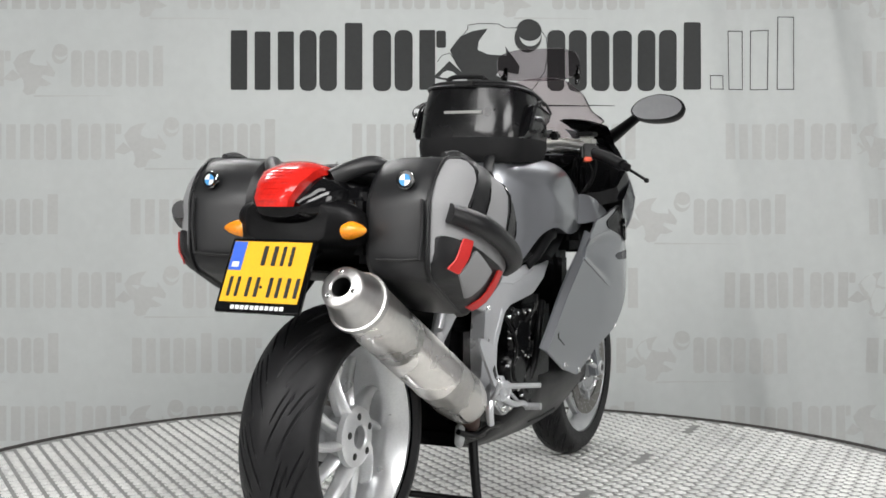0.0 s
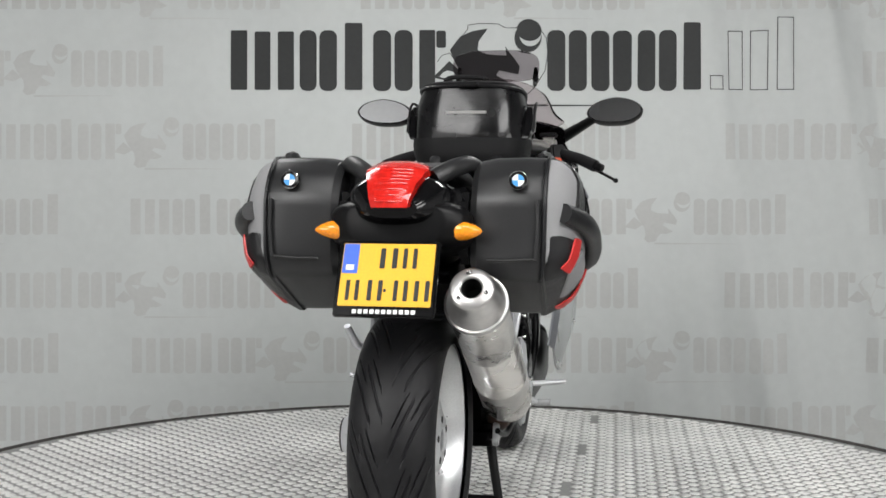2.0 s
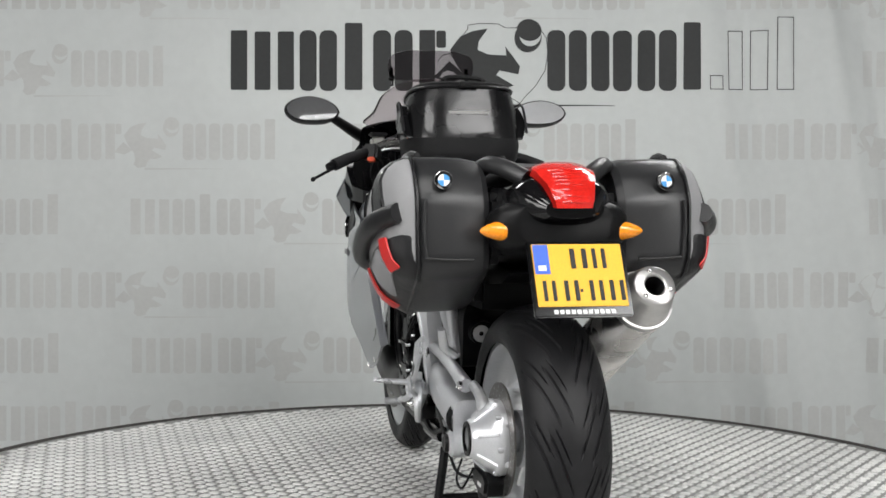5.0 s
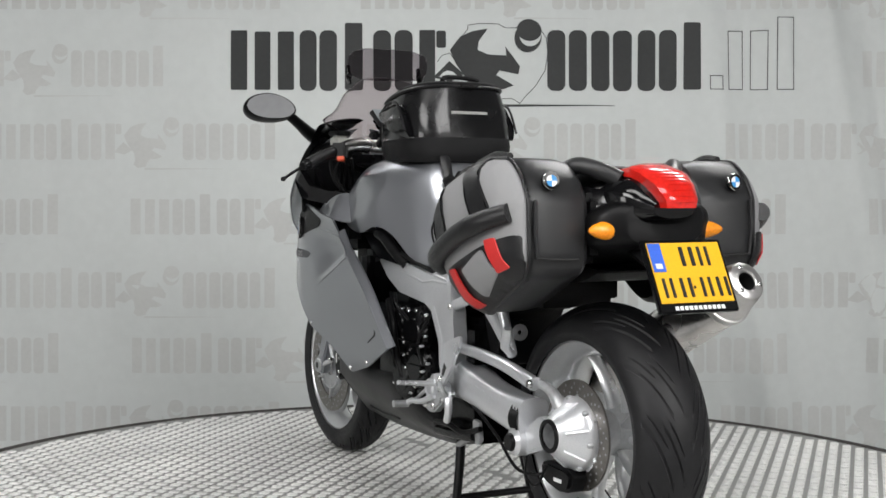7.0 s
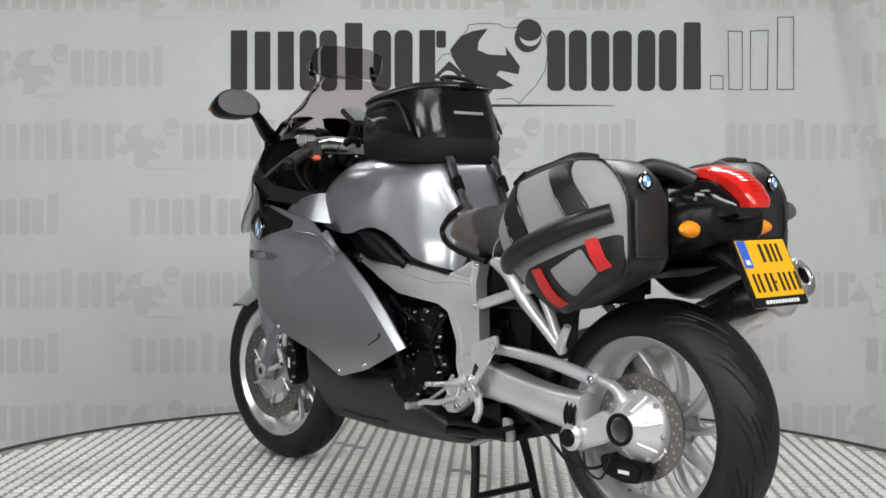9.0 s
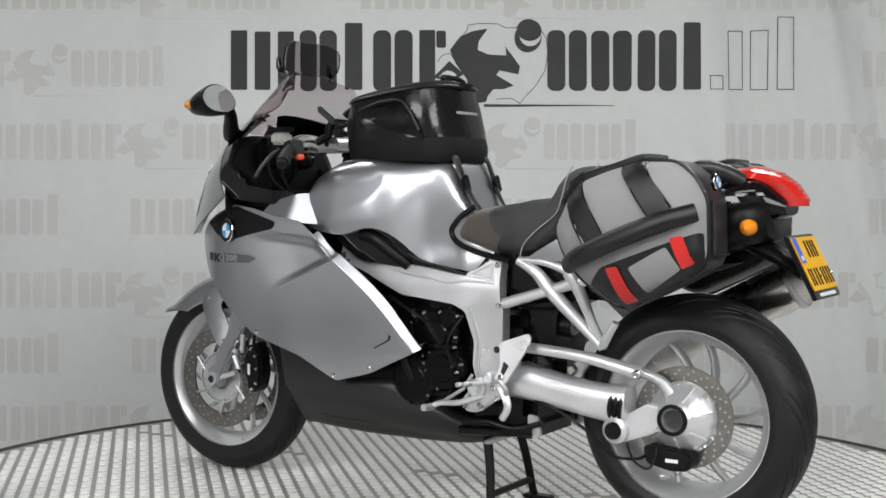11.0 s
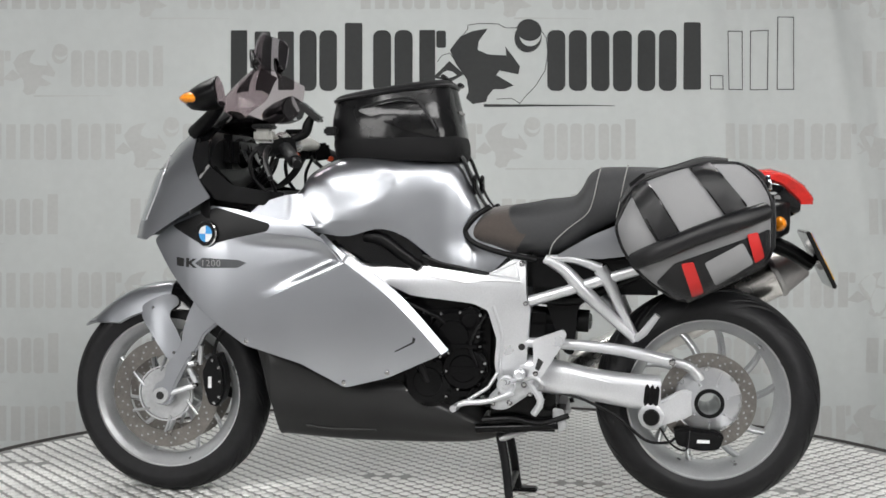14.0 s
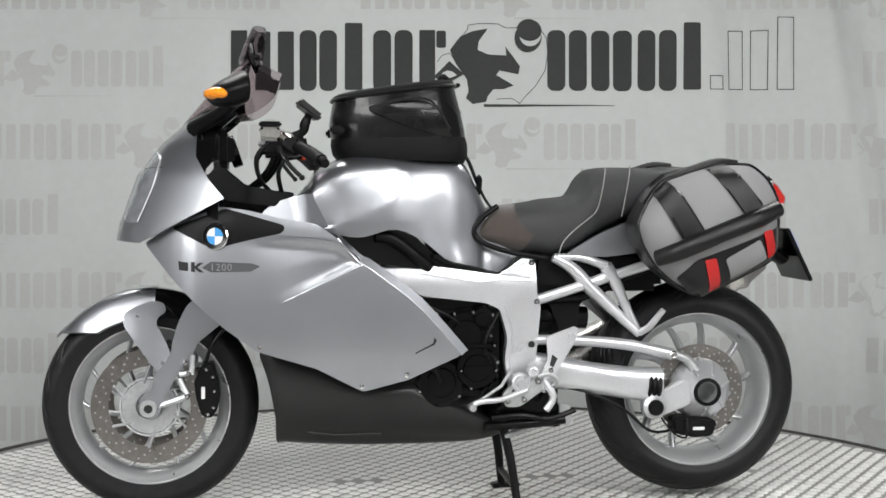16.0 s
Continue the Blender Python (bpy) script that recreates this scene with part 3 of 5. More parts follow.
KNEE = [(0.660, 1.02), (0.690, 0.985), (0.740, 0.945), (0.803, 0.899), (0.847, 0.824), (0.828, 0.775), (0.80, 0.72)]


def reach(x, z, line):
    """Distance to a line drawn in side view."""
    p = Vector((x, z))
    d = 9.0
    for a, b in zip(line, line[1:]):
        t = geometry.intersect_point_line(p, Vector(a), Vector(b))[1]
        t = max(0.0, min(1.0, t))
        d = min(d, math.dist(p, (a[0] + (b[0] - a[0]) * t, a[1] + (b[1] - a[1]) * t)))
    return d


def relief(x, z):
    """How far the tank's flank lies in: the hollow over the crease, the knee panel, the flared foot."""
    h = 0.0
    if inside(x, z, SHOULDER):
        d = reach(x, z, CREASE)
        h += 0.011 * (1 - math.exp(-d / 0.04)) * (1 - 0.6 * ease((x - 1.05) / 0.10))
    if inside(x, z, KNEE + [(0.5, 0.6), (0.5, 1.02)]):
        h += 0.002 * ease(reach(x, z, KNEE) / 0.05)
    h -= 0.009 * ease((0.765 - z) / 0.07) * ease((0.76 - x) / 0.06)
    return h


def tank_shell():
    rings = []
    for x, hw, lo, top in smooth_rows(TANK, 9):
        ring = []
        zc, n = min(0.82, top - 0.02), 4.0
        low = max(min(lo, zc - 0.004), 0.66)
        side = [(hw * (0.985 + 0.015 * k / 8), low + (zc - low) * k / 8) for k in range(8)]
        for k in range(61):
            a = math.pi / 2 * k / 60
            side.append((hw * math.cos(a) ** (2 / n) if k < 60 else 0.0, zc + (top - zc) * math.sin(a) ** (2 / n)))
        side = [(max(0.0, y - relief(x, z) * min(1.0, y / (0.7 * hw))), z) for y, z in side]
        rings.append([Vector((x, y, z)) for y, z in side] + [Vector((x, -y, z)) for y, z in side[-2::-1]])
    return loft(rings)


def badge(p, axis, r, parent):
    """A round enamel badge, quartered in blue and white in a dark ring."""
    a = Vector(axis).normalized()
    up = Vector((0, 0, 1))
    u = up.cross(a).normalized()
    w = a.cross(u)
    c = Vector(p)
    b = part("badge", lathe([(0.0001, 0.004), (r * 0.66, 0.004), (r * 0.93, 0.0045), (r, 0.002), (r, -0.006)], p, axis, 28), GLOSS, parent, "round enamelled badge with a dark ring")
    lathe_ring = lathe([(r * 0.93, 0.0052), (r * 1.0, 0.0030), (r * 1.0, -0.003), (r * 0.93, -0.003)], p, axis, 28, shut=True)
    part("ring", lathe_ring, CHROME, b)
    for k in range(4):
        q = bmesh.new()
        pts = [c + a * 0.0052]
        for i in range(7):
            t = radians(90 * k + 15 * i)
            pts.append(c + a * 0.0052 + (u * math.cos(t) + w * math.sin(t)) * r * 0.63)
        q.faces.new([q.verts.new(v) for v in pts])
        part("quarter", q, WHITE if k % 2 else SKYBLUE, b)
    return b


def motorcycle():
    M = thing("motorcycle", "silver sport touring motorcycle on its centre stand", "motorcycle")
    # wheels
    fw = rim("front_wheel", M, FX, FZ, 0.222, 0.050, 10, 0.045, 0.045, 0.012, 0.5, 0.016, 0.0085)
    tyre(fw, FX, FZ, FR, 0.222, 0.060, 19)
    for s in (1, -1):
        disc(fw, FX, 0.066 * s, FZ, 0.160, 0.075)
    rw = rim("rear_wheel", M, RX, RZ, 0.224, 0.080, 10, 0.066, 0.05, -0.040, -0.38, 0.024, 0.0135, 0.033)
    tyre(rw, RX, RZ, RR, 0.224, 0.097, 12)
    disc(rw, RX, 0.088, RZ, 0.1325, 0.075)
    cap = lathe([(0.027, -0.045), (0.027, -0.064), (0.031, -0.067), (0.060, -0.065), (0.072, -0.058), (0.074, -0.045)], (RX, 0, RZ), (0, 1, 0), 36, shut=True)
    part("hub_flange", cap, RIMS, rw)
    for k in range(5):
        a = 2 * math.pi * k / 5 + 0.4
        part("bolt_socket", lathe([(0.0001, -0.0672), (0.0075, -0.0672), (0.0085, -0.0668), (0.0085, -0.06)], (RX + 0.049 * math.cos(a), 0, RZ + 0.049 * math.sin(a)), (0, 1, 0), 14), INK, rw)
    # front suspension
    leg = rounded([(1.448, 0.600), (1.405, 0.590), (1.360, 0.545), (1.372, 0.533), (1.439, 0.478), (1.451, 0.447), (1.494, 0.389), (1.525, 0.330), (1.545, 0.272), (1.585, 0.270), (1.600, 0.298),
                   (1.592, 0.332), (1.563, 0.345), (1.555, 0.393), (1.530, 0.420), (1.509, 0.456), (1.506, 0.487), (1.490, 0.536), (1.469, 0.580)], 0.014)
    for s in (1, -1):
        fl = part("fork_leg", slab(leg, s * 0.078, s * 0.112, 0.012), SILVER, M)
        part("axle_cap", lathe([(0.012, 0.118), (0.022, 0.118), (0.026, 0.108), (0.012, 0.108)], (FX, 0, FZ), (0, s, 0), 24, shut=True), ALU_DULL, fl)
        part("axle_hole", lathe([(0.0001, 0.1165), (0.0125, 0.1165), (0.0125, 0.10)], (FX, 0, FZ), (0, s, 0), 20), INK, fl)
        for p in ((1.462, 0.396), (1.466, 0.333), (1.47, 0.425)):
            part("bolt", bolt((p[0], s * 0.112, p[1]), (0, s, 0), 0.008, 0.007), CHROME, fl)
        for a, b in (((1.488, 0.392), (1.462, 0.396)), ((1.545, 0.306), (1.465, 0.332)), ((1.488, 0.380), (1.466, 0.334)), ((1.451, 0.447), (1.455, 0.392))):
            part('caliper_bracket', tube([(a[0], s * 0.102, a[1]), (b[0], s * 0.102, b[1])], 0.008, 8), ALU, fl)
        cal = slab(rounded([(1.428, 0.416), (1.397, 0.428), (1.386, 0.395), (1.379, 0.375), (1.376, 0.326), (1.386, 0.289), (1.404, 0.268), (1.428, 0.277), (1.443, 0.327), (1.448, 0.371)], 0.010), s * 0.05, s * 0.108, 0.008)
        c = part("brake_caliper", cal, BLACK, M)
        for p in ((1.414, 0.405), (1.396, 0.385), (1.392, 0.345), (1.395, 0.30), (1.41, 0.282)):
            part("bolt", bolt((p[0], s * 0.108, p[1]), (0, s, 0), 0.006), CHROME, c)
        part("print_bar", box(1.418, 1.428, s * 0.1083 - 0.0006, s * 0.1083 + 0.0006, 0.325, 0.358, 0), WHITE, c)
        part("brake_hose", tube([(1.42, s * 0.09, 0.405), (1.40, s * 0.10, 0.47), (1.36, s * 0.09, 0.52), (1.30, s * 0.07, 0.56)], 0.005, 8, smooth=4), BLACK, M)
    part("suspension_arm", box(1.20, 1.42, -0.09, 0.09, 0.53, 0.60, 0.02), ALU_DULL, M)
    part("steering_head", box(1.15, 1.34, -0.08, 0.08, 0.60, 0.80, 0.03), BLACK, M)
    # mudguard: a shell over the wheel and two blades
    def guard(a0, a1, lift):
        rings = []
        for k in range(19):
            a = radians(a0 + (a1 - a0) * k / 18)
            r = interp(math.degrees(a), [38, 46, 60, 72, 92, 125], [0.322, 0.319, 0.322, 0.325, 0.330, 0.322]) + lift
            w = interp(math.degrees(a), [38, 46, 60, 125], [0.060, 0.070, 0.078, 0.082])
            edge = max(0.250, 0.208 / math.sin(a)) if a < radians(95) else interp(math.degrees(a), [95, 125], [0.250, 0.275])
            fall = max(0.004, r - edge)
            out = [(q, fall * abs(q) ** 3.4) for q in (-1 + j / 9 for j in range(19))]
            ring = [Vector((FX + (r - d) * math.cos(a), w * q, FZ + (r - d) * math.sin(a))) for q, d in out]
            ring += [Vector((FX + (r - d - 0.005) * math.cos(a), (w - 0.004) * q, FZ + (r - d - 0.005) * math.sin(a))) for q, d in out[::-1]]
            rings.append(ring)
        return loft(rings)
    mg = part("front_mudguard", guard(38, 93, 0.0), SILVER, M, "silver painted front mudguard")
    part("mudguard_tail", guard(92, 124, -0.003), GLOSS, mg, "gloss black rear part of the mudguard")
    blade = rounded([(1.640, 0.560), (1.609, 0.578), (1.561, 0.597), (1.530, 0.590), (1.522, 0.565), (1.546, 0.550), (1.551, 0.530), (1.531, 0.498), (1.512, 0.452), (1.515, 0.427), (1.531, 0.396),
                     (1.551, 0.405), (1.586, 0.452), (1.622, 0.502), (1.640, 0.527)], 0.012)
    for s in (1, -1):
        part("mudguard_blade", panel(blade, lambda x, z: 0.090 + 0.10 * max(0, 0.56 - z) - 3.0 * (x - 1.57) ** 2, 0.006, s, 0.014), SILVER, mg)
        for x, z in ((1.534, 0.425), (1.60, 0.555)):
            part("bolt", bolt((x, s * (0.090 + 0.10 * max(0, 0.56 - z) - 3.0 * (x - 1.57) ** 2), z), (0, s, 0), 0.005, 0.004), CHROME, mg)
    # nose, headlight, screen
    nose = [(1.657, 0.762), (1.652, 0.803), (1.602, 0.942), (1.532, 1.029), (1.447, 1.106), (1.432, 1.06), (1.434, 0.99), (1.40, 0.93), (1.358, 0.880), (1.586, 0.758)]
    for s in (1, -1):
        nf = part("nose_fairing", panel(nose, nose_y, 0.006, s, 0.016), SILVER, M)
        part("headlight", panel(rounded([(1.640, 0.812), (1.598, 0.935), (1.545, 1.005), (1.53, 0.985), (1.552, 0.90), (1.59, 0.81)], 0.02), lambda x, z: nose_y(x, z) + 0.003, 0.004, s, 0.014), LENS, nf, "clear headlight lens")
        part("lens_edge", tube([(x, s * (nose_y(x, z) + 0.004), z) for x, z in ((1.592, 0.815), (1.572, 0.86), (1.554, 0.90), (1.540, 0.95), (1.533, 0.985), (1.545, 1.002))], 0.0022, 6, smooth=3), ALU, nf)
        part("panel_joint", tube([(x, s * (nose_y(x, z) + 0.0005), z) for x, z in ((1.575, 0.958), (1.553, 0.960), (1.528, 0.962))], 0.0018, 6, smooth=3), INK, nf)
    def sheet(rows, bend):
        front = [[Vector((cx - sw * abs(v) ** 2.2, w * v, cz - dz * abs(v) ** bend)) for v in (-1 + j / 12 for j in range(25))] for cx, cz, w, sw, dz in smooth_rows(rows, 5)]
        back = [[p + Vector((-0.0035, 0, -0.001)) for p in r] for r in front]
        return loft([a + b[::-1] for a, b in zip(front, back)])
    ws = part("windscreen", sheet([(1.484, 1.076, 0.180, 0.19, -0.03), (1.440, 1.130, 0.222, 0.175, 0.01), (1.387, 1.190, 0.195, 0.155, 0.040), (1.330, 1.243, 0.172, 0.115, 0.045), (1.300, 1.266, 0.150, 0.09, 0.048)], 2.2), SMOKE, M, "smoked transparent windscreen")
    part("wind_deflector", sheet([(1.326, 1.258, 0.108, 0.06, 0.0), (1.322, 1.275, 0.136, 0.06, 0.0), (1.306, 1.318, 0.140, 0.05, 0.004), (1.293, 1.347, 0.127, 0.04, 0.010), (1.287, 1.357, 0.095, 0.03, 0.008)], 4), SMOKE_DARK, ws, "smoked clip-on wind deflector")
    for s in (1, -1):
        cl = part("clamp", tube([(1.290, s * 0.125, 1.300), (1.286, s * 0.126, 1.270), (1.275, s * 0.124, 1.240)], [0.006, 0.009, 0.006], 10, smooth=3), GLOSS, ws, "black clamp of the deflector")
        part("knob", lathe([(0.0001, 0.012), (0.009, 0.011), (0.011, 0.0), (0.008, -0.006)], (1.278, s * 0.126, 1.262), (-0.8, 0, 0.5), 14), BLACK, cl)
    surround = [(1.447, 1.10), (1.436, 1.05), (1.438, 0.988), (1.40, 0.925), (1.358, 0.874), (1.20, 0.855), (1.17, 0.895), (1.22, 0.898), (1.31, 0.915), (1.375, 0.97), (1.385, 1.05), (1.32, 1.105), (1.40, 1.14)]
    for s in (1, -1):
        part("cockpit_trim", panel(rounded(surround, 0.012, 2), lambda x, z: min(nose_y(x, z) - 0.002, interp(x, [1.13, 1.22, 1.3, 1.40, 1.45], [0.170, 0.222, 0.250, 0.262, 0.24])), 0.02, s, 0.018), GLOSS, M)
        part("inner_trim", panel([(1.42, 0.86), (1.18, 0.82), (1.175, 0.875), (1.22, 0.882), (1.31, 0.90), (1.37, 0.96), (1.42, 1.05)], lambda x, z: 0.205, 0.02, s, 0.03), GLOSS, M)
    part("bulkhead", body([(1.375, 0.248, 0.70, 1.05), (1.40, 0.240, 0.70, 1.065), (1.43, 0.210, 0.71, 1.07), (1.46, 0.172, 0.72, 1.06)], 3.6, 3), BLACK, M)
    part("fairing_liner", box(1.10, 1.40, -0.19, 0.19, 0.72, 0.83, 0.03), BLACK, M)
    part("fairing_liner", box(1.205, 1.40, -0.205, 0.205, 0.80, 0.898, 0.015), BLACK, M)
    part("dashboard", box(1.335, 1.40, -0.12, 0.12, 0.96, 1.06, 0.02, None), BLACK, M)
    for s in (0.055, -0.055):
        part("dial", lathe([(0.0001, 0.0), (0.038, 0.0), (0.043, 0.006), (0.043, -0.02)], (1.333, s, 1.01), (-1, 0, 0.35), 28), GLOSS, M)
    # side fairings
    outline = [(1.576, 0.757), (1.488, 0.812), (1.372, 0.858), (1.29, 0.846), (1.206, 0.826), (1.116, 0.812), *BEVEL_EDGE, (0.871, 0.388),
               (0.991, 0.357), (1.116, 0.423), (1.274, 0.472), (1.364, 0.537), (1.438, 0.602), (1.503, 0.670)]
    for s in (1, -1):
        sf = part("side_fairing", panel(rounded(outline, 0.012, 2), side_y, 0.006, s, 0.008), SILVER, M, "silver painted side fairing")
        # Flat black panel: the silver scoop's shade and its black slot, in colour alone.
        part("vent_shade_panel", panel(rounded([(1.50, 0.800), (1.356, 0.853), (1.199, 0.808), (1.206, 0.788), (1.30, 0.768), (1.39, 0.745)], 0.012), lambda x, z: side_y(x, z) + 0.002, 0.004, s, 0.016), BLACK, sf, "flat dark panel for the shaded vent scoop and black slot beside the badge")
        badge((1.382, s * (side_y(1.382, 0.779) + 0.004), 0.779), (0.35, s, 0.05), 0.036, M)
        for x, z in ((0.995, 0.372), (0.872, 0.402), (1.268, 0.482)):
            part("bolt", bolt((x, s * side_y(x, z), z), (0, s, 0), 0.007, 0.004), CHROME, sf)
        part("slot", panel([(0.80, 0.504), (0.792, 0.498), (0.797, 0.486), (0.85, 0.460), (0.851, 0.463), (0.802, 0.489)], lambda x, z: side_y(x, z) + 0.001, 0.002, s, 0.03), INK, sf)
        part("crease_line", tube([(x, s * (side_y(x, z) - 0.001), z) for x, z in ((1.235, 0.590), (1.16, 0.625), (1.07, 0.666), (0.992, 0.702), (1.012, 0.730), (1.055, 0.762), (1.12, 0.772), (1.21, 0.780), (1.30, 0.778))], [0.0005, 0.003, 0.0035, 0.0035, 0.0035, 0.0035, 0.003, 0.0025, 0.0005], 8), SILVER, sf)
        strip = []
        for (xa, za), (xb, zb) in zip(smooth_rows(BEVEL_EDGE, 8), smooth_rows(REAR_EDGE, 8)):
            ya, yb = side_y(xa, za), side_y(xb, zb) - 0.013
            strip.append([(xa, s * ya, za), (xb, s * yb, zb), (xb, s * (yb - 0.006), zb), (xa, s * (ya - 0.006), za)])
        part("rear_bevel", loft(strip), SILVER, sf)
        part("edge_lip", tube([(x, s * (side_y(x, z) - 0.002), z) for x, z in smooth_rows(BEVEL_EDGE, 8)], 0.003, 8), SILVER, sf)
        part("upper_panel", panel(rounded([(1.27, 0.830), (1.235, 0.866), (1.172, 0.886), (1.13, 0.893), (1.10, 0.886), (1.075, 0.87), (1.06, 0.80), (1.116, 0.805), (1.206, 0.82)], 0.015), lambda x, z: 0.240 - 0.42 * (z - 0.82) - 0.60 * max(0, 1.155 - x), 0.012, s), SILVER, sf)
        # model mark: a block, a wedge and the number
        dec = lambda x, z: side_y(x, z) + 0.0012
        part("decal", panel([(1.481, 0.712), (1.455, 0.709), (1.455, 0.686), (1.479, 0.688)], dec, 0.002, s, 0.02), INK, sf)
        part("decal", panel([(1.447, 0.711), (1.437, 0.710), (1.437, 0.700), (1.425, 0.709), (1.413, 0.709), (1.430, 0.697), (1.412, 0.683), (1.425, 0.684), (1.437, 0.694), (1.437, 0.684), (1.447, 0.685)], dec, 0.002, s, 0.02), INK, sf)
        part("decal", panel([(1.418, 0.696), (1.395, 0.712), (1.29, 0.708), (1.265, 0.70), (1.29, 0.686), (1.395, 0.684)], dec, 0.002, s, 0.02), GREYPRINT, sf)
        txt = bpy.data.curves.new("number", "FONT")
        txt.body, txt.size, txt.extrude = "1200", 0.026, 0.0006
        txt.space_character = 1.15
        tmp = new("number", txt)
        me = bpy.data.meshes.new_from_object(tmp)
        bpy.data.objects.remove(tmp)
        b = bmesh.new()
        b.from_mesh(me)
        b.transform(pose(1.397 if s > 0 else 1.297, s * (side_y(1.36, 0.69) + 0.0035), 0.689, 90, 0, 180 if s > 0 else 0))
        part("number", b, FABRIC, sf, "grey model number")
    # belly pan
    pan = body([(0.575, 0.09, 0.205, 0.225), (0.610, 0.12, 0.190, 0.248), (0.68, 0.150, 0.180, 0.285), (0.80, 0.175, 0.177, 0.345), (0.855, 0.183, 0.177, 0.376), (0.99, 0.190, 0.178, 0.375), (1.12, 0.190, 0.184, 0.43),
                            (1.20, 0.186, 0.190, 0.458), (1.222, 0.183, 0.192, 0.465), (1.224, 0.180, 0.250, 0.467), (1.242, 0.172, 0.36, 0.471), (1.268, 0.15, 0.44, 0.475)], 7, 3, 40)
    # the flanks run in towards the keel
    vee = lambda x, z: 0.46 + 0.54 * ease((z - 0.176) / interp(x, [0.65, 0.86, 1.2], [0.07, 0.13, 0.17]))
    for v in pan.verts:
        v.co.y *= vee(v.co.x, v.co.z)
    part("belly_pan", pan, BELLY, M, "dark grey painted belly pan")
    for s in (1, -1):
        part("belly_groove", tube([(x, s * (y * vee(x, z) + 0.001), z) for x, y, z in ((1.135, 0.189, 0.226), (1.06, 0.189, 0.216), (0.93, 0.187, 0.218))], 0.004, 8), INK, M)
    return M


def chassis(M):
    """Tank, seat, frame, engine and running gear."""
    part("tank_cover", tank_shell(), SILVER, M, "silver painted tank cover", 60)
    for s in (1, -1):
        part("air_duct", panel(rounded([(1.06, 0.79), (0.985, 0.786), (0.905, 0.800), (0.84, 0.775), (0.775, 0.712), (0.68, 0.69), (0.60, 0.672), (0.60, 0.655), (0.75, 0.675), (0.95, 0.70), (1.0, 0.73)], 0.01), lambda x, z: interp(x, [0.6, 0.8, 1.06], [0.115, 0.155, 0.18]), 0.06, s, 0.03), GLOSS, M)
        part("duct_hose", tube([(0.95, s * 0.17, 0.775), (0.90, s * 0.175, 0.765), (0.84, s * 0.165, 0.72), (0.80, s * 0.15, 0.69)], 0.018, 10, smooth=4), BLACK, M)
        part("bolt", bolt((0.907, s * 0.196, 0.797), (0, s, 0), 0.008, 0.004), BLACK, M)
        part("edge_seal", tube([(0.790, s * 0.172, 0.722), (0.74, s * 0.160, 0.700), (0.67, s * 0.150, 0.684), (0.612, s * 0.142, 0.668), (0.580, s * 0.142, 0.684), (0.548, s * 0.146, 0.716)], 0.006, 8, smooth=4), BLACK, M)
        # the frame's cast spar, with its upright
        fr = rounded([(1.06, 0.742), (0.951, 0.714), (0.80, 0.694), (0.604, 0.667), (0.541, 0.712), (0.503, 0.713), (0.497, 0.60), (0.487, 0.583), (0.499, 0.41), (0.484, 0.345), (0.572, 0.345), (0.587, 0.425), (0.580, 0.49), (0.604, 0.572), (0.644, 0.590), (0.818, 0.609), (0.93, 0.66), (1.06, 0.70)], 0.012, 3)
        fy = lambda x, z: interp(x, [0.48, 0.62, 0.9, 1.06], [0.166, 0.172, 0.165, 0.14]) - 0.35 * max(0, z - 0.655) - 0.10 * max(0, 0.62 - z - abs(x - 0.54))
        f = part("frame_spar", panel(fr, fy, 0.04, s, 0.02), ALU, M, "silver cast aluminium frame spar")
        part("triangular_recess", panel(rounded([(0.592, 0.675), (0.53, 0.70), (0.525, 0.665)], 0.008), lambda x, z: fy(x, z) + 0.001, 0.003, s, 0.02), ALU_DULL, f)
        tri = [(0.600, 0.672), (0.527, 0.706), (0.519, 0.660), (0.600, 0.672)]
        part("recess_border", tube([(x, s * fy(x, z), z) for x, z in tri], 0.0045, 8), ALU, f)
        part("spar_ridge", tube([(x, s * (fy(x, z) - 0.001), z) for x, z in ((1.03, 0.712), (0.95, 0.692), (0.80, 0.668), (0.66, 0.648), (0.60, 0.655), (0.515, 0.652))], 0.004, 8), ALU, f)
        part("upright_rib", tube([(x, s * (fy(x, z) - 0.001), z) for x, z in ((0.590, 0.585), (0.566, 0.50), (0.572, 0.42), (0.560, 0.36))], 0.005, 8, smooth=3), ALU, f)
        part("frame_hole", lathe([(0.0001, 0.003), (0.0095, 0.003), (0.0095, -0.01)], (0.511, s * fy(0.511, 0.471), 0.471), (0, s, 0), 16), INK, f)
        part("bolt", bolt((0.512, s * fy(0.512, 0.70), 0.70), (0, s, 0), 0.009), CHROME, f)
        part("bolt", bolt((0.50, s * fy(0.50, 0.592), 0.592), (0, s, 0), 0.008), CHROME, f)
        # rear subframe, pillion bracket and pegs
        part("subframe_strut", tube([(0.492, s * 0.155, 0.597), (0.17, s * 0.15, 0.695)], 0.0125, 12, flat=1.2), ALU, M)
        hg = part("pillion_bracket", tube([(0.450, s * 0.150, 0.716), (0.395, s * 0.151, 0.685), (0.345, s * 0.151, 0.632), (0.268, s * 0.151, 0.560), (0.198, s * 0.153, 0.497)], [0.013, 0.017, 0.020, 0.016, 0.013], 12, smooth=4), ALU, M, "white-silver cast pillion peg bracket")
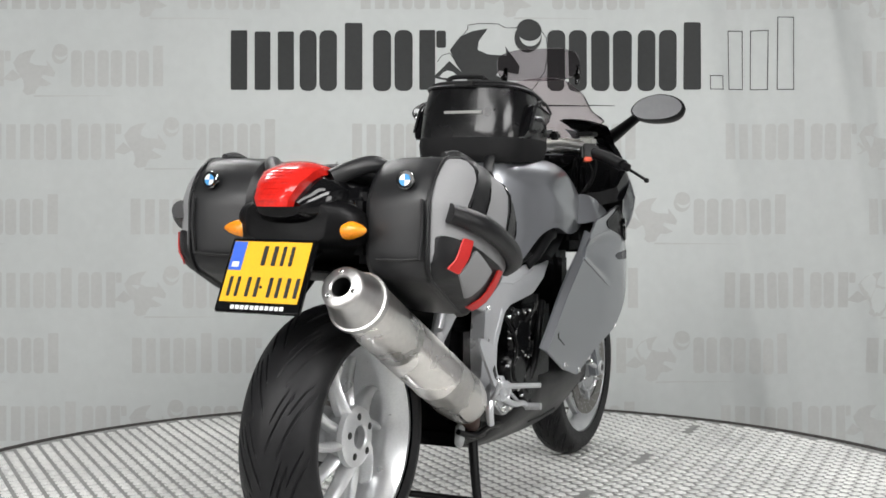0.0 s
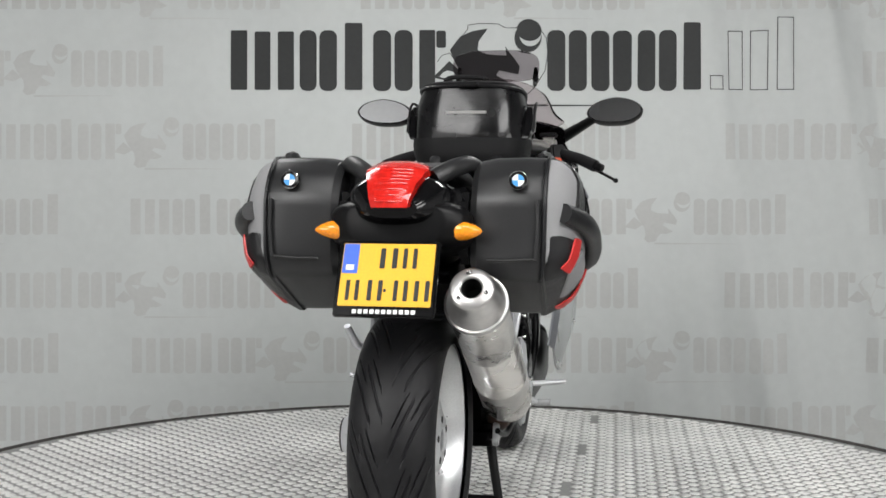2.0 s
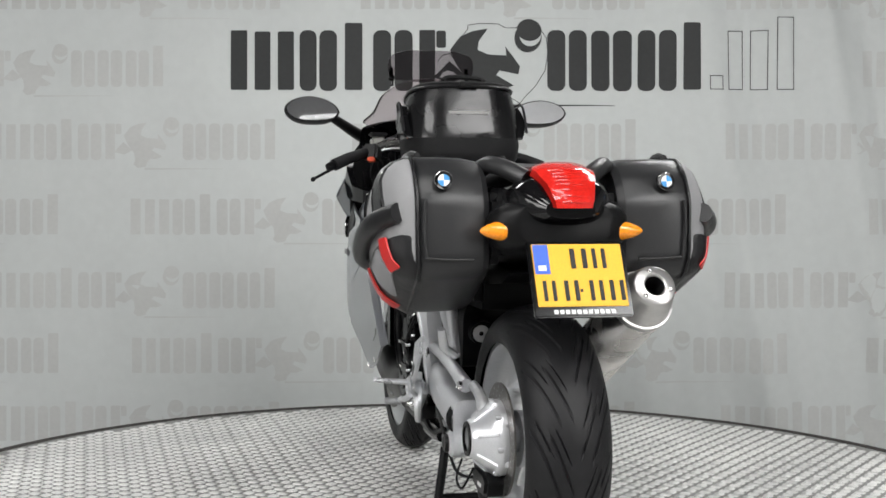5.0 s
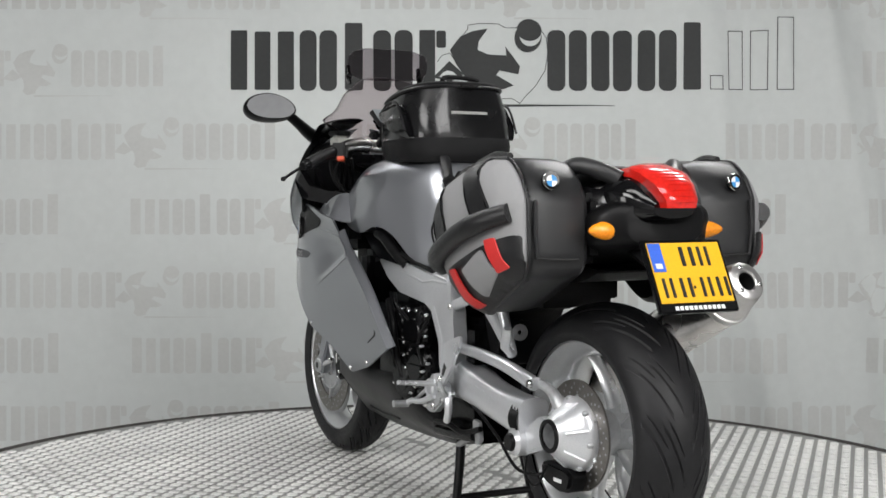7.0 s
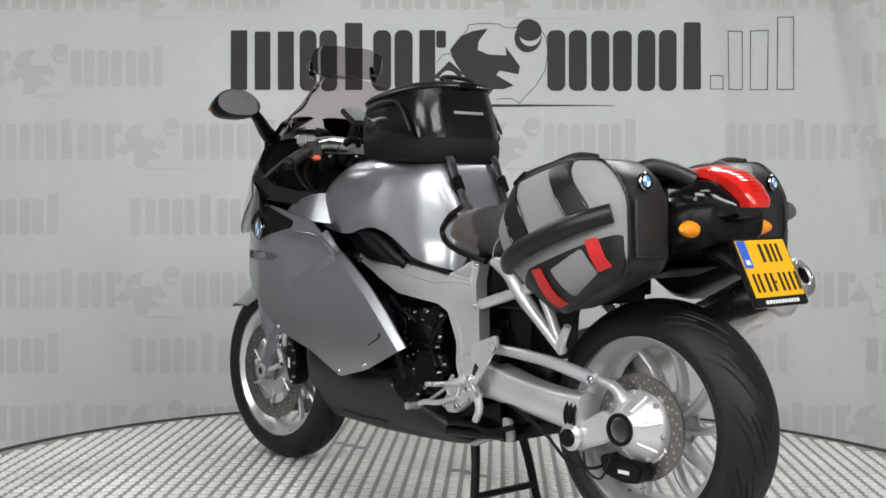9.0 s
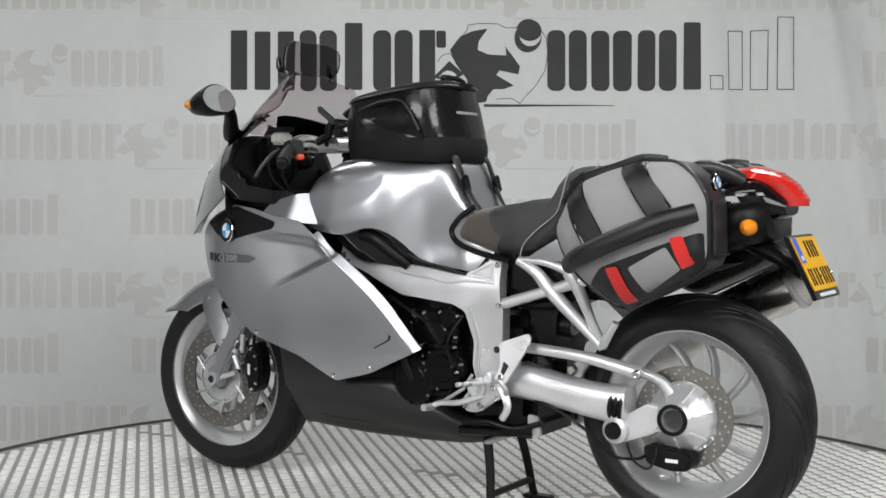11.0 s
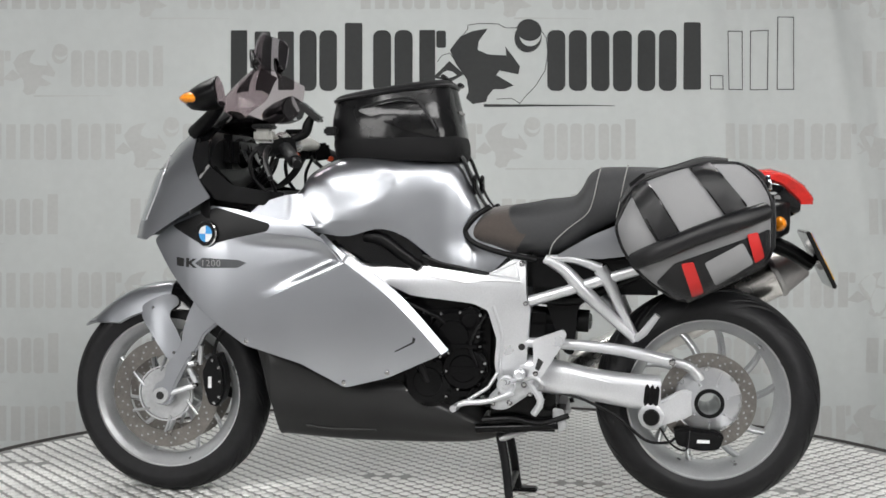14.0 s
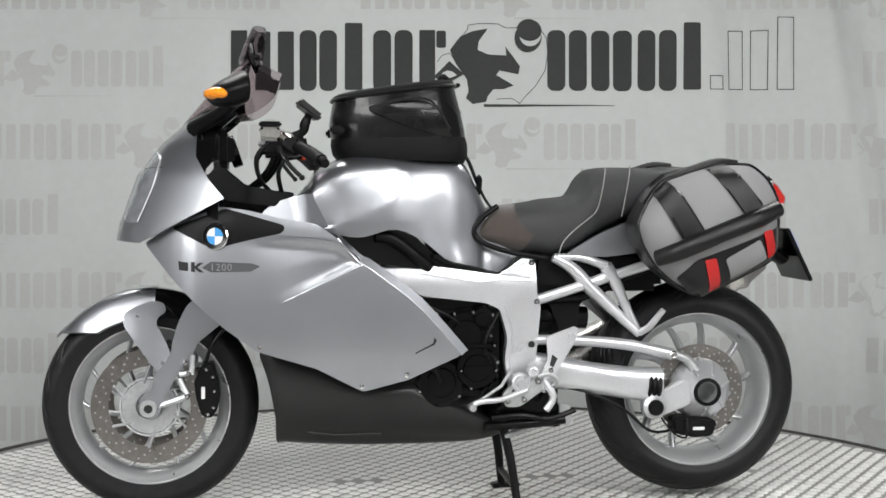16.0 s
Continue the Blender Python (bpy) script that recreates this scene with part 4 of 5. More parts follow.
        for run, rad in ((((0.445, 0.717), (0.37, 0.714), (0.295, 0.690)), [0.010, 0.011, 0.014]), (((0.298, 0.690), (0.272, 0.650), (0.235, 0.570), (0.200, 0.500)), [0.020, 0.018, 0.013, 0.012]),
                         (((0.350, 0.640), (0.318, 0.655), (0.280, 0.664)), [0.015, 0.012, 0.015])):
            part("brace", tube([(x, s * 0.151, z) for x, z in run], rad, 12, smooth=4), ALU, hg)
        part("pillion_peg", tube([(0.198, s * 0.155, 0.500), (0.178, s * 0.185, 0.520), (0.142, s * 0.200, 0.570)], [0.012, 0.013, 0.010], 10, flat=0.8), ALU, M)
        hp = part("heel_plate", panel(rounded([(0.479, 0.496), (0.440, 0.510), (0.394, 0.526), (0.384, 0.512), (0.402, 0.474), (0.426, 0.436), (0.455, 0.390), (0.485, 0.378), (0.492, 0.392), (0.474, 0.432), (0.476, 0.470)], 0.008), lambda x, z: 0.205 + 0.10 * (0.45 - z), 0.008, s, 0.014), ALU, M, "pale aluminium heel guard plate")
        part("slot", panel([(0.462, 0.448), (0.447, 0.437), (0.460, 0.412), (0.470, 0.418)], lambda x, z: 0.206 + 0.10 * (0.45 - z), 0.003, s, 0.02), INK, hp)
        part("bolt", bolt((0.468, s * 0.213, 0.405), (0, s, 0), 0.008), CHROME, hp)
        pl = part("footrest_plate", slab(rounded([(0.60, 0.335), (0.55, 0.385), (0.505, 0.395), (0.46, 0.36), (0.50, 0.335), (0.55, 0.30), (0.59, 0.30)], 0.012), s * 0.165, s * 0.195, 0.006), ALU_DULL, M)
        part("disc_cover", lathe([(0.0001, 0.012), (0.010, 0.012), (0.012, 0.008), (0.019, 0.008), (0.022, 0.013), (0.026, 0.010), (0.026, -0.02)], (0.549, s * 0.195, 0.369), (0, s, 0), 28), ALU, pl)
        part("disc_cover", lathe([(0.0001, 0.006), (0.008, 0.006), (0.010, 0.010), (0.015, 0.008), (0.016, -0.02)], (0.514, s * 0.195, 0.398), (0, s, 0), 24), ALU, pl)
        part("rider_peg", tube([(0.53, s * 0.195, 0.382), (0.55, s * 0.30, 0.390)], [0.010, 0.008], 10, flat=0.8), ALU, M)
        part("foot_lever", tube([(0.53, s * 0.20, 0.35), (0.60, s * 0.205, 0.325), (0.665, s * 0.20, 0.318), (0.69, s * 0.205, 0.305)], 0.008, 10, smooth=3), ALU, M)
        part("lever_tip", tube([(0.688, s * 0.20, 0.306), (0.69, s * 0.245, 0.308)], 0.010, 10), ALU_DULL, M)
        # footrest hardware
        part("linkage_rod", tube([(0.665, s * 0.19, 0.318), (0.60, s * 0.185, 0.36), (0.575, s * 0.178, 0.40)], 0.005, 8), ALU_DULL, M)
        part("hanger_web", tube([(0.49, s * 0.185, 0.385), (0.455, s * 0.195, 0.33), (0.475, s * 0.19, 0.29)], [0.013, 0.011, 0.010], 8, smooth=3), ALU, pl)
        part("spring_hook", tube([(0.46, s * 0.20, 0.36), (0.45, s * 0.215, 0.375), (0.47, s * 0.215, 0.395), (0.50, s * 0.205, 0.385)], 0.006, 8, smooth=3), ALU_DULL, pl)
        for x, z, r in ((0.565, 0.345, 0.009), (0.50, 0.372, 0.010), (0.485, 0.345, 0.008), (0.585, 0.318, 0.008), (0.54, 0.322, 0.009)):
            part("bolt", bolt((x, s * 0.195, z), (0, s, 0), r, 0.008), CHROME, pl)
        part("support_bracket", slab(rounded([(0.425, 0.30), (0.395, 0.295), (0.385, 0.245), (0.405, 0.232), (0.425, 0.25)], 0.008), s * 0.125, s * 0.14, 0.003), ALU_DULL, M)
        part("lower_hose", tube([(0.62, s * 0.15, 0.262), (0.54, s * 0.155, 0.27), (0.46, s * 0.15, 0.258), (0.38, s * 0.14, 0.28)], 0.008, 8, smooth=4), BLACK, M)
        part("subframe_tube", tube([(0.47, s * 0.11, 0.60), (0.36, s * 0.115, 0.60), (0.22, s * 0.12, 0.66), (0.05, s * 0.12, 0.73)], 0.013, 10, smooth=3), BLACK, M)
    # seat
    rows = [(0.668, 0.098, 0.768, 0.784), (0.655, 0.114, 0.760, 0.806), (0.630, 0.127, 0.748, 0.838), (0.60, 0.134, 0.740, 0.853), (0.56, 0.142, 0.728, 0.862), (0.516, 0.151, 0.722, 0.868)]
    front = body([(x, w + 0.0025, b - 0.001, t + 0.0025) for x, w, b, t in rows], 3.0, 5)
    for v in front.verts:
        k = max(0.0, min(1.0, (0.60 - v.co.x) / 0.08))
        v.co.x -= k * 0.62 * (v.co.z - 0.76)
    part("seat_front", front, TAUPE, M, "worn brown suede front of the seat")
    rows = [(0.56, 0.140, 0.728, 0.860), (0.523, 0.149, 0.723, 0.866), (0.488, 0.156, 0.720, 0.871), (0.45, 0.165, 0.716, 0.879), (0.41, 0.166, 0.722, 0.883), (0.372, 0.164, 0.742, 0.890), (0.350, 0.162, 0.755, 0.915), (0.335, 0.160, 0.765, 0.944),
            (0.315, 0.158, 0.775, 0.963), (0.285, 0.155, 0.79, 0.970), (0.20, 0.148, 0.83, 0.971), (0.11, 0.135, 0.865, 0.968), (0.0, 0.118, 0.90, 0.963), (-0.085, 0.095, 0.93, 0.958)]
    part("seat_rear", body(rows, 3.2, 5), SEAT, M, "dark grey vinyl seat with a raised pillion step")
    for s in (1, -1):
        part("stitching", tube([(0.437, s * 0.167, 0.722), (0.425, s * 0.170, 0.76), (0.385, s * 0.169, 0.80), (0.335, s * 0.166, 0.84), (0.318, s * 0.163, 0.88), (0.305, s * 0.155, 0.94), (0.298, s * 0.135, 0.968)], 0.0018, 6, smooth=5), THREAD, M)
        part("stitching", tube([(0.255, s * 0.158, 0.83), (0.245, s * 0.156, 0.88), (0.232, s * 0.150, 0.945), (0.225, s * 0.130, 0.974)], 0.0018, 6, smooth=5), THREAD, M)
        part("seat_edge", tube([(0.604, s * 0.118, 0.858), (0.640, s * 0.128, 0.834), (0.668, s * 0.130, 0.802), (0.672, s * 0.130, 0.784), (0.656, s * 0.133, 0.762), (0.62, s * 0.139, 0.745), (0.56, s * 0.145, 0.728), (0.47, s * 0.159, 0.713)], 0.008, 10, smooth=4), BLACK, M)
        part("tail_side_cover", panel(rounded([(0.42, 0.722), (0.39, 0.742), (0.32, 0.782), (0.24, 0.815), (0.12, 0.84), (-0.02, 0.86), (-0.05, 0.80), (0.10, 0.76), (0.20, 0.728), (0.30, 0.716)], 0.012), lambda x, z: interp(x, [-0.05, 0.2, 0.42], [0.135, 0.152, 0.165]) - 0.4 * abs(z - 0.77) ** 1.6, 0.02, s), SILVER, M, "silver painted tail side cover")
    # engine
    e = part("engine", box(0.60, 0.98, -0.165, 0.165, 0.30, 0.60, 0.03), ENGINE, M, "black engine with bolted casings")
    part("radiator", box(1.02, 1.10, -0.17, 0.17, 0.40, 0.72, 0.02), ENGINE, M)
    for s in (1, -1):
        for x, z, r, h in ((0.70, 0.50, 0.075, 0.02), (0.67, 0.41, 0.065, 0.025), (0.80, 0.52, 0.05, 0.014), (0.77, 0.37, 0.07, 0.018), (0.655, 0.545, 0.035, 0.02)):
            c = lathe([(0.0001, h), (r * 0.55, h), (r * 0.6, h * 0.8), (r * 0.85, h * 0.8), (r, h * 0.3), (r, -0.02)], (x, s * 0.165, z), (0, s, 0), 28)
            part("engine_cover", c, ENGINE, e)
            for k in range(6):
                a = k * math.pi / 3 + x * 9
                part("bolt", bolt((x + r * 0.92 * math.cos(a), s * (0.165 + h * 0.5), z + r * 0.92 * math.sin(a)), (0, s, 0), 0.0055, 0.006), CHROME if k % 2 else BLACK, e)
        for k in range(5):
            part("fin", box(0.62, 0.78, s * 0.168 - 0.006, s * 0.168 + 0.006, 0.455 + 0.018 * k, 0.461 + 0.018 * k, 0.001), ENGINE, e)
        part("coolant_pipe", tube([(0.88, s * 0.17, 0.58), (0.82, s * 0.185, 0.52), (0.80, s * 0.185, 0.44), (0.77, s * 0.175, 0.37)], 0.011, 10, smooth=4), BLACK, e)
        part("cable", tube([(0.61, s * 0.17, 0.56), (0.65, s * 0.19, 0.48), (0.63, s * 0.18, 0.40), (0.66, s * 0.17, 0.32)], 0.004, 8, smooth=4), BLACK, e)
        part("cable", tube([(0.86, s * 0.16, 0.60), (0.78, s * 0.19, 0.57), (0.72, s * 0.18, 0.53), (0.69, s * 0.17, 0.44)], 0.0045, 8, smooth=4), BLACK, e)
    for x0, x1, z0, z1 in ((0.612, 0.742, 0.448, 0.498), (0.606, 0.728, 0.372, 0.436)):
        cov = part("barrel_cover", box(x0, x1, 0.150, 0.196, z0, z1, 0.020, segs=4), ENGINE, e, "glossy black rounded engine cover")
        for x in (x0 + 0.012, x1 - 0.012):
            part("bolt", bolt((x, 0.190, (z0 + z1) / 2), (0, 1, 0), 0.005, 0.008), CHROME, cov)
    part("gearbox", box(0.42, 0.62, -0.12, 0.12, 0.26, 0.56, 0.03), ENGINE, e)
    part("stand_bracket", box(0.40, 0.62, -0.14, 0.14, 0.23, 0.29, 0.02), ENGINE, e)
    part("underside_tube", tube([(0.64, 0.13, 0.235), (0.50, 0.14, 0.245), (0.41, 0.14, 0.255)], 0.014, 10), ENGINE, e)
    part("shock_absorber", tube([(0.49, 0.05, 0.545), (0.33, 0.05, 0.535)], 0.032, 20), BLACK, M)
    part("shock_cap", lathe([(0.006, 0.0), (0.022, 0.0), (0.022, -0.01), (0.006, -0.01)], (0.325, 0.055, 0.535), (-1, 0.2, 0), 20, shut=True), ALU_DULL, M)
    part("battery_box", box(0.12, 0.505, -0.12, 0.12, 0.615, 0.735, 0.02), BLACK, M)
    part("inner_mudguard", panel(rounded([(0.46, 0.62), (0.40, 0.45), (0.37, 0.44), (0.36, 0.58), (0.27, 0.645), (0.12, 0.68), (-0.02, 0.69), (-0.10, 0.72), (0.1, 0.74)], 0.02), lambda x, z: 0.095, 0.19, 1, 0.05), BLACK, M)
    # swinging arm with its shaft and final drive
    arm = []
    for x, y, z, w, h in smooth_rows([(0.52, 0.10, 0.395, 0.05, 0.055), (0.44, 0.115, 0.388, 0.05, 0.048), (0.33, 0.126, 0.370, 0.044, 0.044), (0.22, 0.130, 0.354, 0.042, 0.046), (0.13, 0.130, 0.347, 0.043, 0.050)], 5):
        arm.append([Vector((x, y + w * math.copysign(abs(math.cos(q)) ** 0.55, math.cos(q)), z + h * math.copysign(abs(math.sin(q)) ** 0.62, math.sin(q)))) for q in (2 * math.pi * k / 24 for k in range(24))])
    sw = part("swinging_arm", loft(arm), ALU, M, "silver cast single-sided swinging arm")
    part("arm_spine", tube([(0.46, 0.150, 0.418), (0.35, 0.160, 0.396), (0.24, 0.162, 0.374), (0.175, 0.160, 0.366)], [0.006, 0.009, 0.009, 0.006], 10, smooth=3, flat=0.6), ALU, sw)
    gait = lathe([(0.043, -0.02), (0.048, -0.014), (0.043, -0.007), (0.048, 0.0), (0.043, 0.007), (0.048, 0.014), (0.043, 0.02)], (0.155, 0.134, 0.347), (-1, 0, -0.1), 24)
    part("rubber_gaiter", gait, BLACK, sw)
    fd = lathe([(0.0335, 0.085), (0.088, 0.085), (0.090, 0.098), (0.086, 0.112), (0.070, 0.128), (0.055, 0.146), (0.047, 0.156), (0.040, 0.168), (0.036, 0.170), (0.034, 0.168), (0.0335, 0.150)], (RX, 0, RZ + 0.004), (0, 1, 0), 40, shut=True)
    d = part("final_drive", fd, ALU, M, "silver cast final drive housing")
    part("hollow_axle", lathe([(0.0290, 0.166), (0.0325, 0.166), (0.0325, -0.055), (0.0290, -0.055)], (RX, 0, RZ + 0.002), (0, 1, 0), 32, shut=True), ALU_DULL, d, "hollow axle open from side to side")
    part("bore_ring", lathe([(0.030, 0.172), (0.040, 0.171), (0.041, 0.165), (0.030, 0.165)], (RX, 0, RZ + 0.004), (0, 1, 0), 28, shut=True), BLACK, d)
    for k in range(7):
        a = k * 2 * math.pi / 7 + 0.2
        part("rib", tube([(0.05 * math.cos(a), 0.153, RZ + 0.004 + 0.05 * math.sin(a)), (0.086 * math.cos(a), 0.112, RZ + 0.004 + 0.086 * math.sin(a))], 0.0038, 8), ALU, d)
        part("bolt", bolt((0.085 * math.cos(a + 0.4), 0.108, RZ + 0.004 + 0.085 * math.sin(a + 0.4)), (0, 1, 0), 0.007, 0.008), ALU_DULL, d)
    arm2 = slab(rounded([(0.185, 0.305), (0.165, 0.255), (0.135, 0.258), (0.06, 0.285), (0.037, 0.300), (0.040, 0.355), (0.07, 0.365), (0.12, 0.335)], 0.012), 0.125, 0.155, 0.006)
    part("drive_bracket", arm2, ALU, d)
    part("pivot_boss", lathe([(0.0001, 0.160), (0.022, 0.160), (0.026, 0.155), (0.034, 0.150), (0.036, 0.12)], (0.155, 0.022, 0.289), (0, 1, 0), 24), ALU, d)
    part("pivot_cap", lathe([(0.0001, 0.168), (0.019, 0.168), (0.023, 0.162), (0.023, 0.15)], (0.155, 0.022, 0.289), (0, 1, 0), 24), BLACK, d)
    part("torque_link", tube([(0.50, 0.145, 0.482), (0.38, 0.150, 0.480), (0.232, 0.152, 0.466), (0.10, 0.148, 0.437)], [0.014, 0.015, 0.016, 0.018], 12, smooth=4, flat=1.0), ALU, M)
    part("link_bolt", bolt((0.10, 0.163, 0.438), (0, 1, 0), 0.011, 0.006), CHROME, M)
    part("link_bracket", tube([(0.105, 0.13, 0.438), (0.05, 0.125, 0.42), (0.02, 0.12, 0.38)], [0.012, 0.014, 0.02], 10, smooth=3), ALU_DULL, M)
    rc = slab(rounded([(0.095, 0.248), (0.07, 0.255), (-0.02, 0.250), (-0.045, 0.235), (-0.03, 0.195), (0.02, 0.190), (0.085, 0.205)], 0.012), 0.075, 0.135, 0.008)
    c = part("rear_brake_caliper", rc, BLACK, M)
    part("print_bar", box(-0.004, 0.03, 0.1352, 0.1362, 0.214, 0.223, 0), WHITE, c)
    part("brake_hose", tube([(0.52, 0.13, 0.37), (0.40, 0.155, 0.345), (0.338, 0.165, 0.330), (0.247, 0.165, 0.285), (0.17, 0.158, 0.222), (0.11, 0.14, 0.214), (0.09, 0.12, 0.222)], 0.0042, 8, smooth=5), BLACK, M)
    part("sensor_cable", tube([(0.13, 0.15, 0.255), (0.10, 0.17, 0.215), (0.06, 0.165, 0.20), (0.05, 0.14, 0.25)], 0.003, 8, smooth=5), BLACK, M)
    # silencer on the right
    a, b = Vector((-0.281, -0.179, 0.702)), Vector((0.385, -0.168, 0.352))
    ax = (b - a).normalized()
    L = (b - a).length
    s = part("silencer", lathe([(0.060, 0.083), (0.0655, 0.088), (0.0655, 0.30), (0.0648, 0.301), (0.0648, 0.304), (0.0655, 0.305), (0.0655, 0.52), (0.067, 0.522), (0.067, 0.528), (0.0655, 0.53), (0.0655, L - 0.06), (0.058, L - 0.02), (0.04, L), (0.0001, L)], a, ax, 48), STEEL, M, "brushed steel silencer with a riveted end cap")
    cap = lathe([(0.022, 0.03), (0.0225, 0.0), (0.026, -0.003), (0.043, 0.0), (0.047, 0.003), (0.049, 0.010), (0.064, 0.074), (0.065, 0.078), (0.0695, 0.079), (0.0705, 0.082), (0.0705, 0.092), (0.0695, 0.095), (0.065, 0.096), (0.060, 0.09)], a, ax, 48)
    part("end_cap", cap, CAP_STEEL, s, "satin steel conical end cap")
    part("outlet", lathe([(0.0001, 0.06), (0.0215, 0.06), (0.0215, 0.002)], a, ax, 28), INK, s)
    u = ax.orthogonal().normalized()
    w = ax.cross(u)
    for k in range(3):
        q = 2 * math.pi * k / 3 + 0.5
        part("rivet", bolt(a + ax * -0.0005 + (u * math.cos(q) + w * math.sin(q)) * 0.034, -ax, 0.0055, 0.004), CHROME, s)
    part("silencer_strap", tube([(0.20, -0.150, 0.49), (0.23, -0.135, 0.53), (0.27, -0.14, 0.58)], 0.012, 8), ALU_DULL, s)
    part("exhaust_pipe", tube([(0.36, -0.168, 0.362), (0.44, -0.14, 0.31), (0.55, -0.09, 0.265), (0.70, -0.05, 0.25), (0.85, -0.04, 0.26)], 0.032, 14, smooth=4), RUST, M, "rusty brown exhaust pipe")
    # centre stand
    for q in (1, -1):
        g = part("stand_leg", tube([(0.585, q * 0.085, 0.25), (0.560, q * 0.105, 0.14), (0.545, q * 0.125, 0.03), (0.540, q * 0.130, 0.012)], [0.014, 0.013, 0.012, 0.012], 10, smooth=3), BLACK, M, "black tubular centre stand leg")
        part("stand_foot", box(0.485, 0.575, q * 0.132 - 0.02, q * 0.132 + 0.02, 0.003, 0.015, 0.004), BLACK, g)
    part("stand_crossbar", tube([(0.548, -0.12, 0.06), (0.548, 0.12, 0.06)], 0.010, 10), BLACK, M)
    part("stand_spring", tube([(0.575, 0.10, 0.20), (0.47, 0.11, 0.245)], 0.009, 8), ALU_DULL, M)


def tail(M):
    """Tail, lamps, plate and grab rails."""
    part("tail_cowl", body([(0.10, 0.115, 0.83, 0.905), (0.0, 0.125, 0.825, 0.925), (-0.10, 0.122, 0.82, 0.935), (-0.18, 0.108, 0.825, 0.938), (-0.22, 0.080, 0.832, 0.910), (-0.245, 0.055, 0.845, 0.885)], 2.6, 5), GLOSS, M, "black plastic tail cowl")
    rows = []
    for k in range(13):
        t = k / 12
        x = interp(t, [0, 0.25, 0.5, 0.75, 0.92, 1], [-0.085, -0.165, -0.215, -0.258, -0.285, -0.284])
        z = interp(t, [0, 0.25, 0.5, 0.75, 0.92, 1], [0.960, 0.968, 0.952, 0.922, 0.886, 0.868])
        w = interp(t, [0, 0.15, 0.4, 0.6, 1], [0.044, 0.058, 0.068, 0.062, 0.039])
        top = [Vector((x + 0.012 * abs(v) ** 3, w * v, z - 0.014 * abs(v) ** 3 * (1 - t))) for v in (-1 + j / 6 for j in range(13))]
        low = [p + Vector((0.02 + 0.02 * t, 0, -0.022 * (1 - t))) for p in top[::-1]]
        rows.append(top + low)
    lamp = part("tail_lamp", loft(rows), RED, M, "glossy red tail lamp")
    for k in range(8):
        t = 0.52 + 0.06 * k
        x = interp(t, [0, 0.25, 0.5, 0.75, 0.92, 1], [-0.085, -0.165, -0.215, -0.258, -0.285, -0.284])
        z = interp(t, [0, 0.25, 0.5, 0.75, 0.92, 1], [0.960, 0.968, 0.952, 0.922, 0.886, 0.868])
        w = interp(t, [0, 0.15, 0.4, 0.6, 1], [0.044, 0.058, 0.068, 0.062, 0.039]) * 0.86
        part("lens_rib", tube([(x + 0.012 * abs(v) ** 3 - 0.0005, w * v, z - 0.014 * abs(v) ** 3 * (1 - t)) for v in (-0.8, -0.5, 0, 0.5, 0.8)], 0.0022, 6), RED, lamp)
    part("under_tail", body([(0.05, 0.10, 0.72, 0.86), (-0.05, 0.13, 0.735, 0.85), (-0.13, 0.160, 0.76, 0.880), (-0.18, 0.150, 0.772, 0.886), (-0.212, 0.105, 0.785, 0.884)], 3.2, 4), BLACK, M)
    part("plate_arm", tube([(-0.13, 0, 0.78), (-0.22, 0, 0.74), (-0.285, 0, 0.70)], [0.06, 0.055, 0.05], 12, flat=0.4), BLACK, M)
    part("tail_lock", lathe([(0.0001, 0.004), (0.007, 0.004), (0.008, 0.0), (0.008, -0.008)], (-0.2135, 0, 0.841), (-1, 0, 0.1), 16), CHROME, M)
    # the plate leans: up is its own z
    m = pose(-0.262, -0.003, 0.797, 0, 26.5, 0)
    P = part("number_plate", box(-0.002, 0.010, -0.108, 0.108, -0.172, 0.0, 0.003, m), GLOSS, M, "yellow number plate in a black frame")
    part("plate_sheet", box(-0.0045, -0.002, -0.099, 0.099, -0.150, -0.008, 0.001, m), YELLOW, P)
    part("blue_strip", box(-0.0058, -0.0046, 0.064, 0.097, -0.077, -0.010, 0, m), BLUE, P)
    part("print_bar", box(-0.0068, -0.0059, 0.072, 0.089, -0.070, -0.058, 0, m), WHITE, P)
    for y0, z0, w in ((0.022, -0.015, 0.042), (-0.028, -0.015, 0.034), (0.088, -0.088, 0.032), (0.042, -0.088, 0.036), (-0.014, -0.088, 0.034), (-0.058, -0.088, 0.036)):
        for q in (0, 1):
            part("print_bar", box(-0.0066, -0.0046, y0 - w + q * w * 0.62, y0 - w + q * w * 0.62 + w * 0.26, z0 - 0.050, z0 - 0.004, 0.001, m), INK, P)
    part("print_bar", box(-0.0066, -0.0046, -0.002, 0.003, -0.118, -0.112, 0, m), INK, P)
    for k in range(11):
        part("print_bar", box(-0.0032, -0.0021, 0.066 - k * 0.0125 - 0.009, 0.066 - k * 0.0125, -0.166, -0.157, 0, m), WHITE, P)
    for s in (1, -1):
        prof = [(0.0001, -0.044), (0.006, -0.040), (0.013, -0.028), (0.019, -0.010), (0.0225, 0.010), (0.0215, 0.026), (0.019, 0.034)]
        i = part("indicator", lathe([(r, h) for r, h in prof] + [(0.0001, 0.034)], (-0.178, s * 0.143, 0.817), (0.15, -s, 0), 20), AMBER, M, "amber indicator lamp")
        part("stalk", tube([(-0.172, s * 0.115, 0.817), (-0.165, s * 0.06, 0.815)], 0.017, 12), BLACK, i)
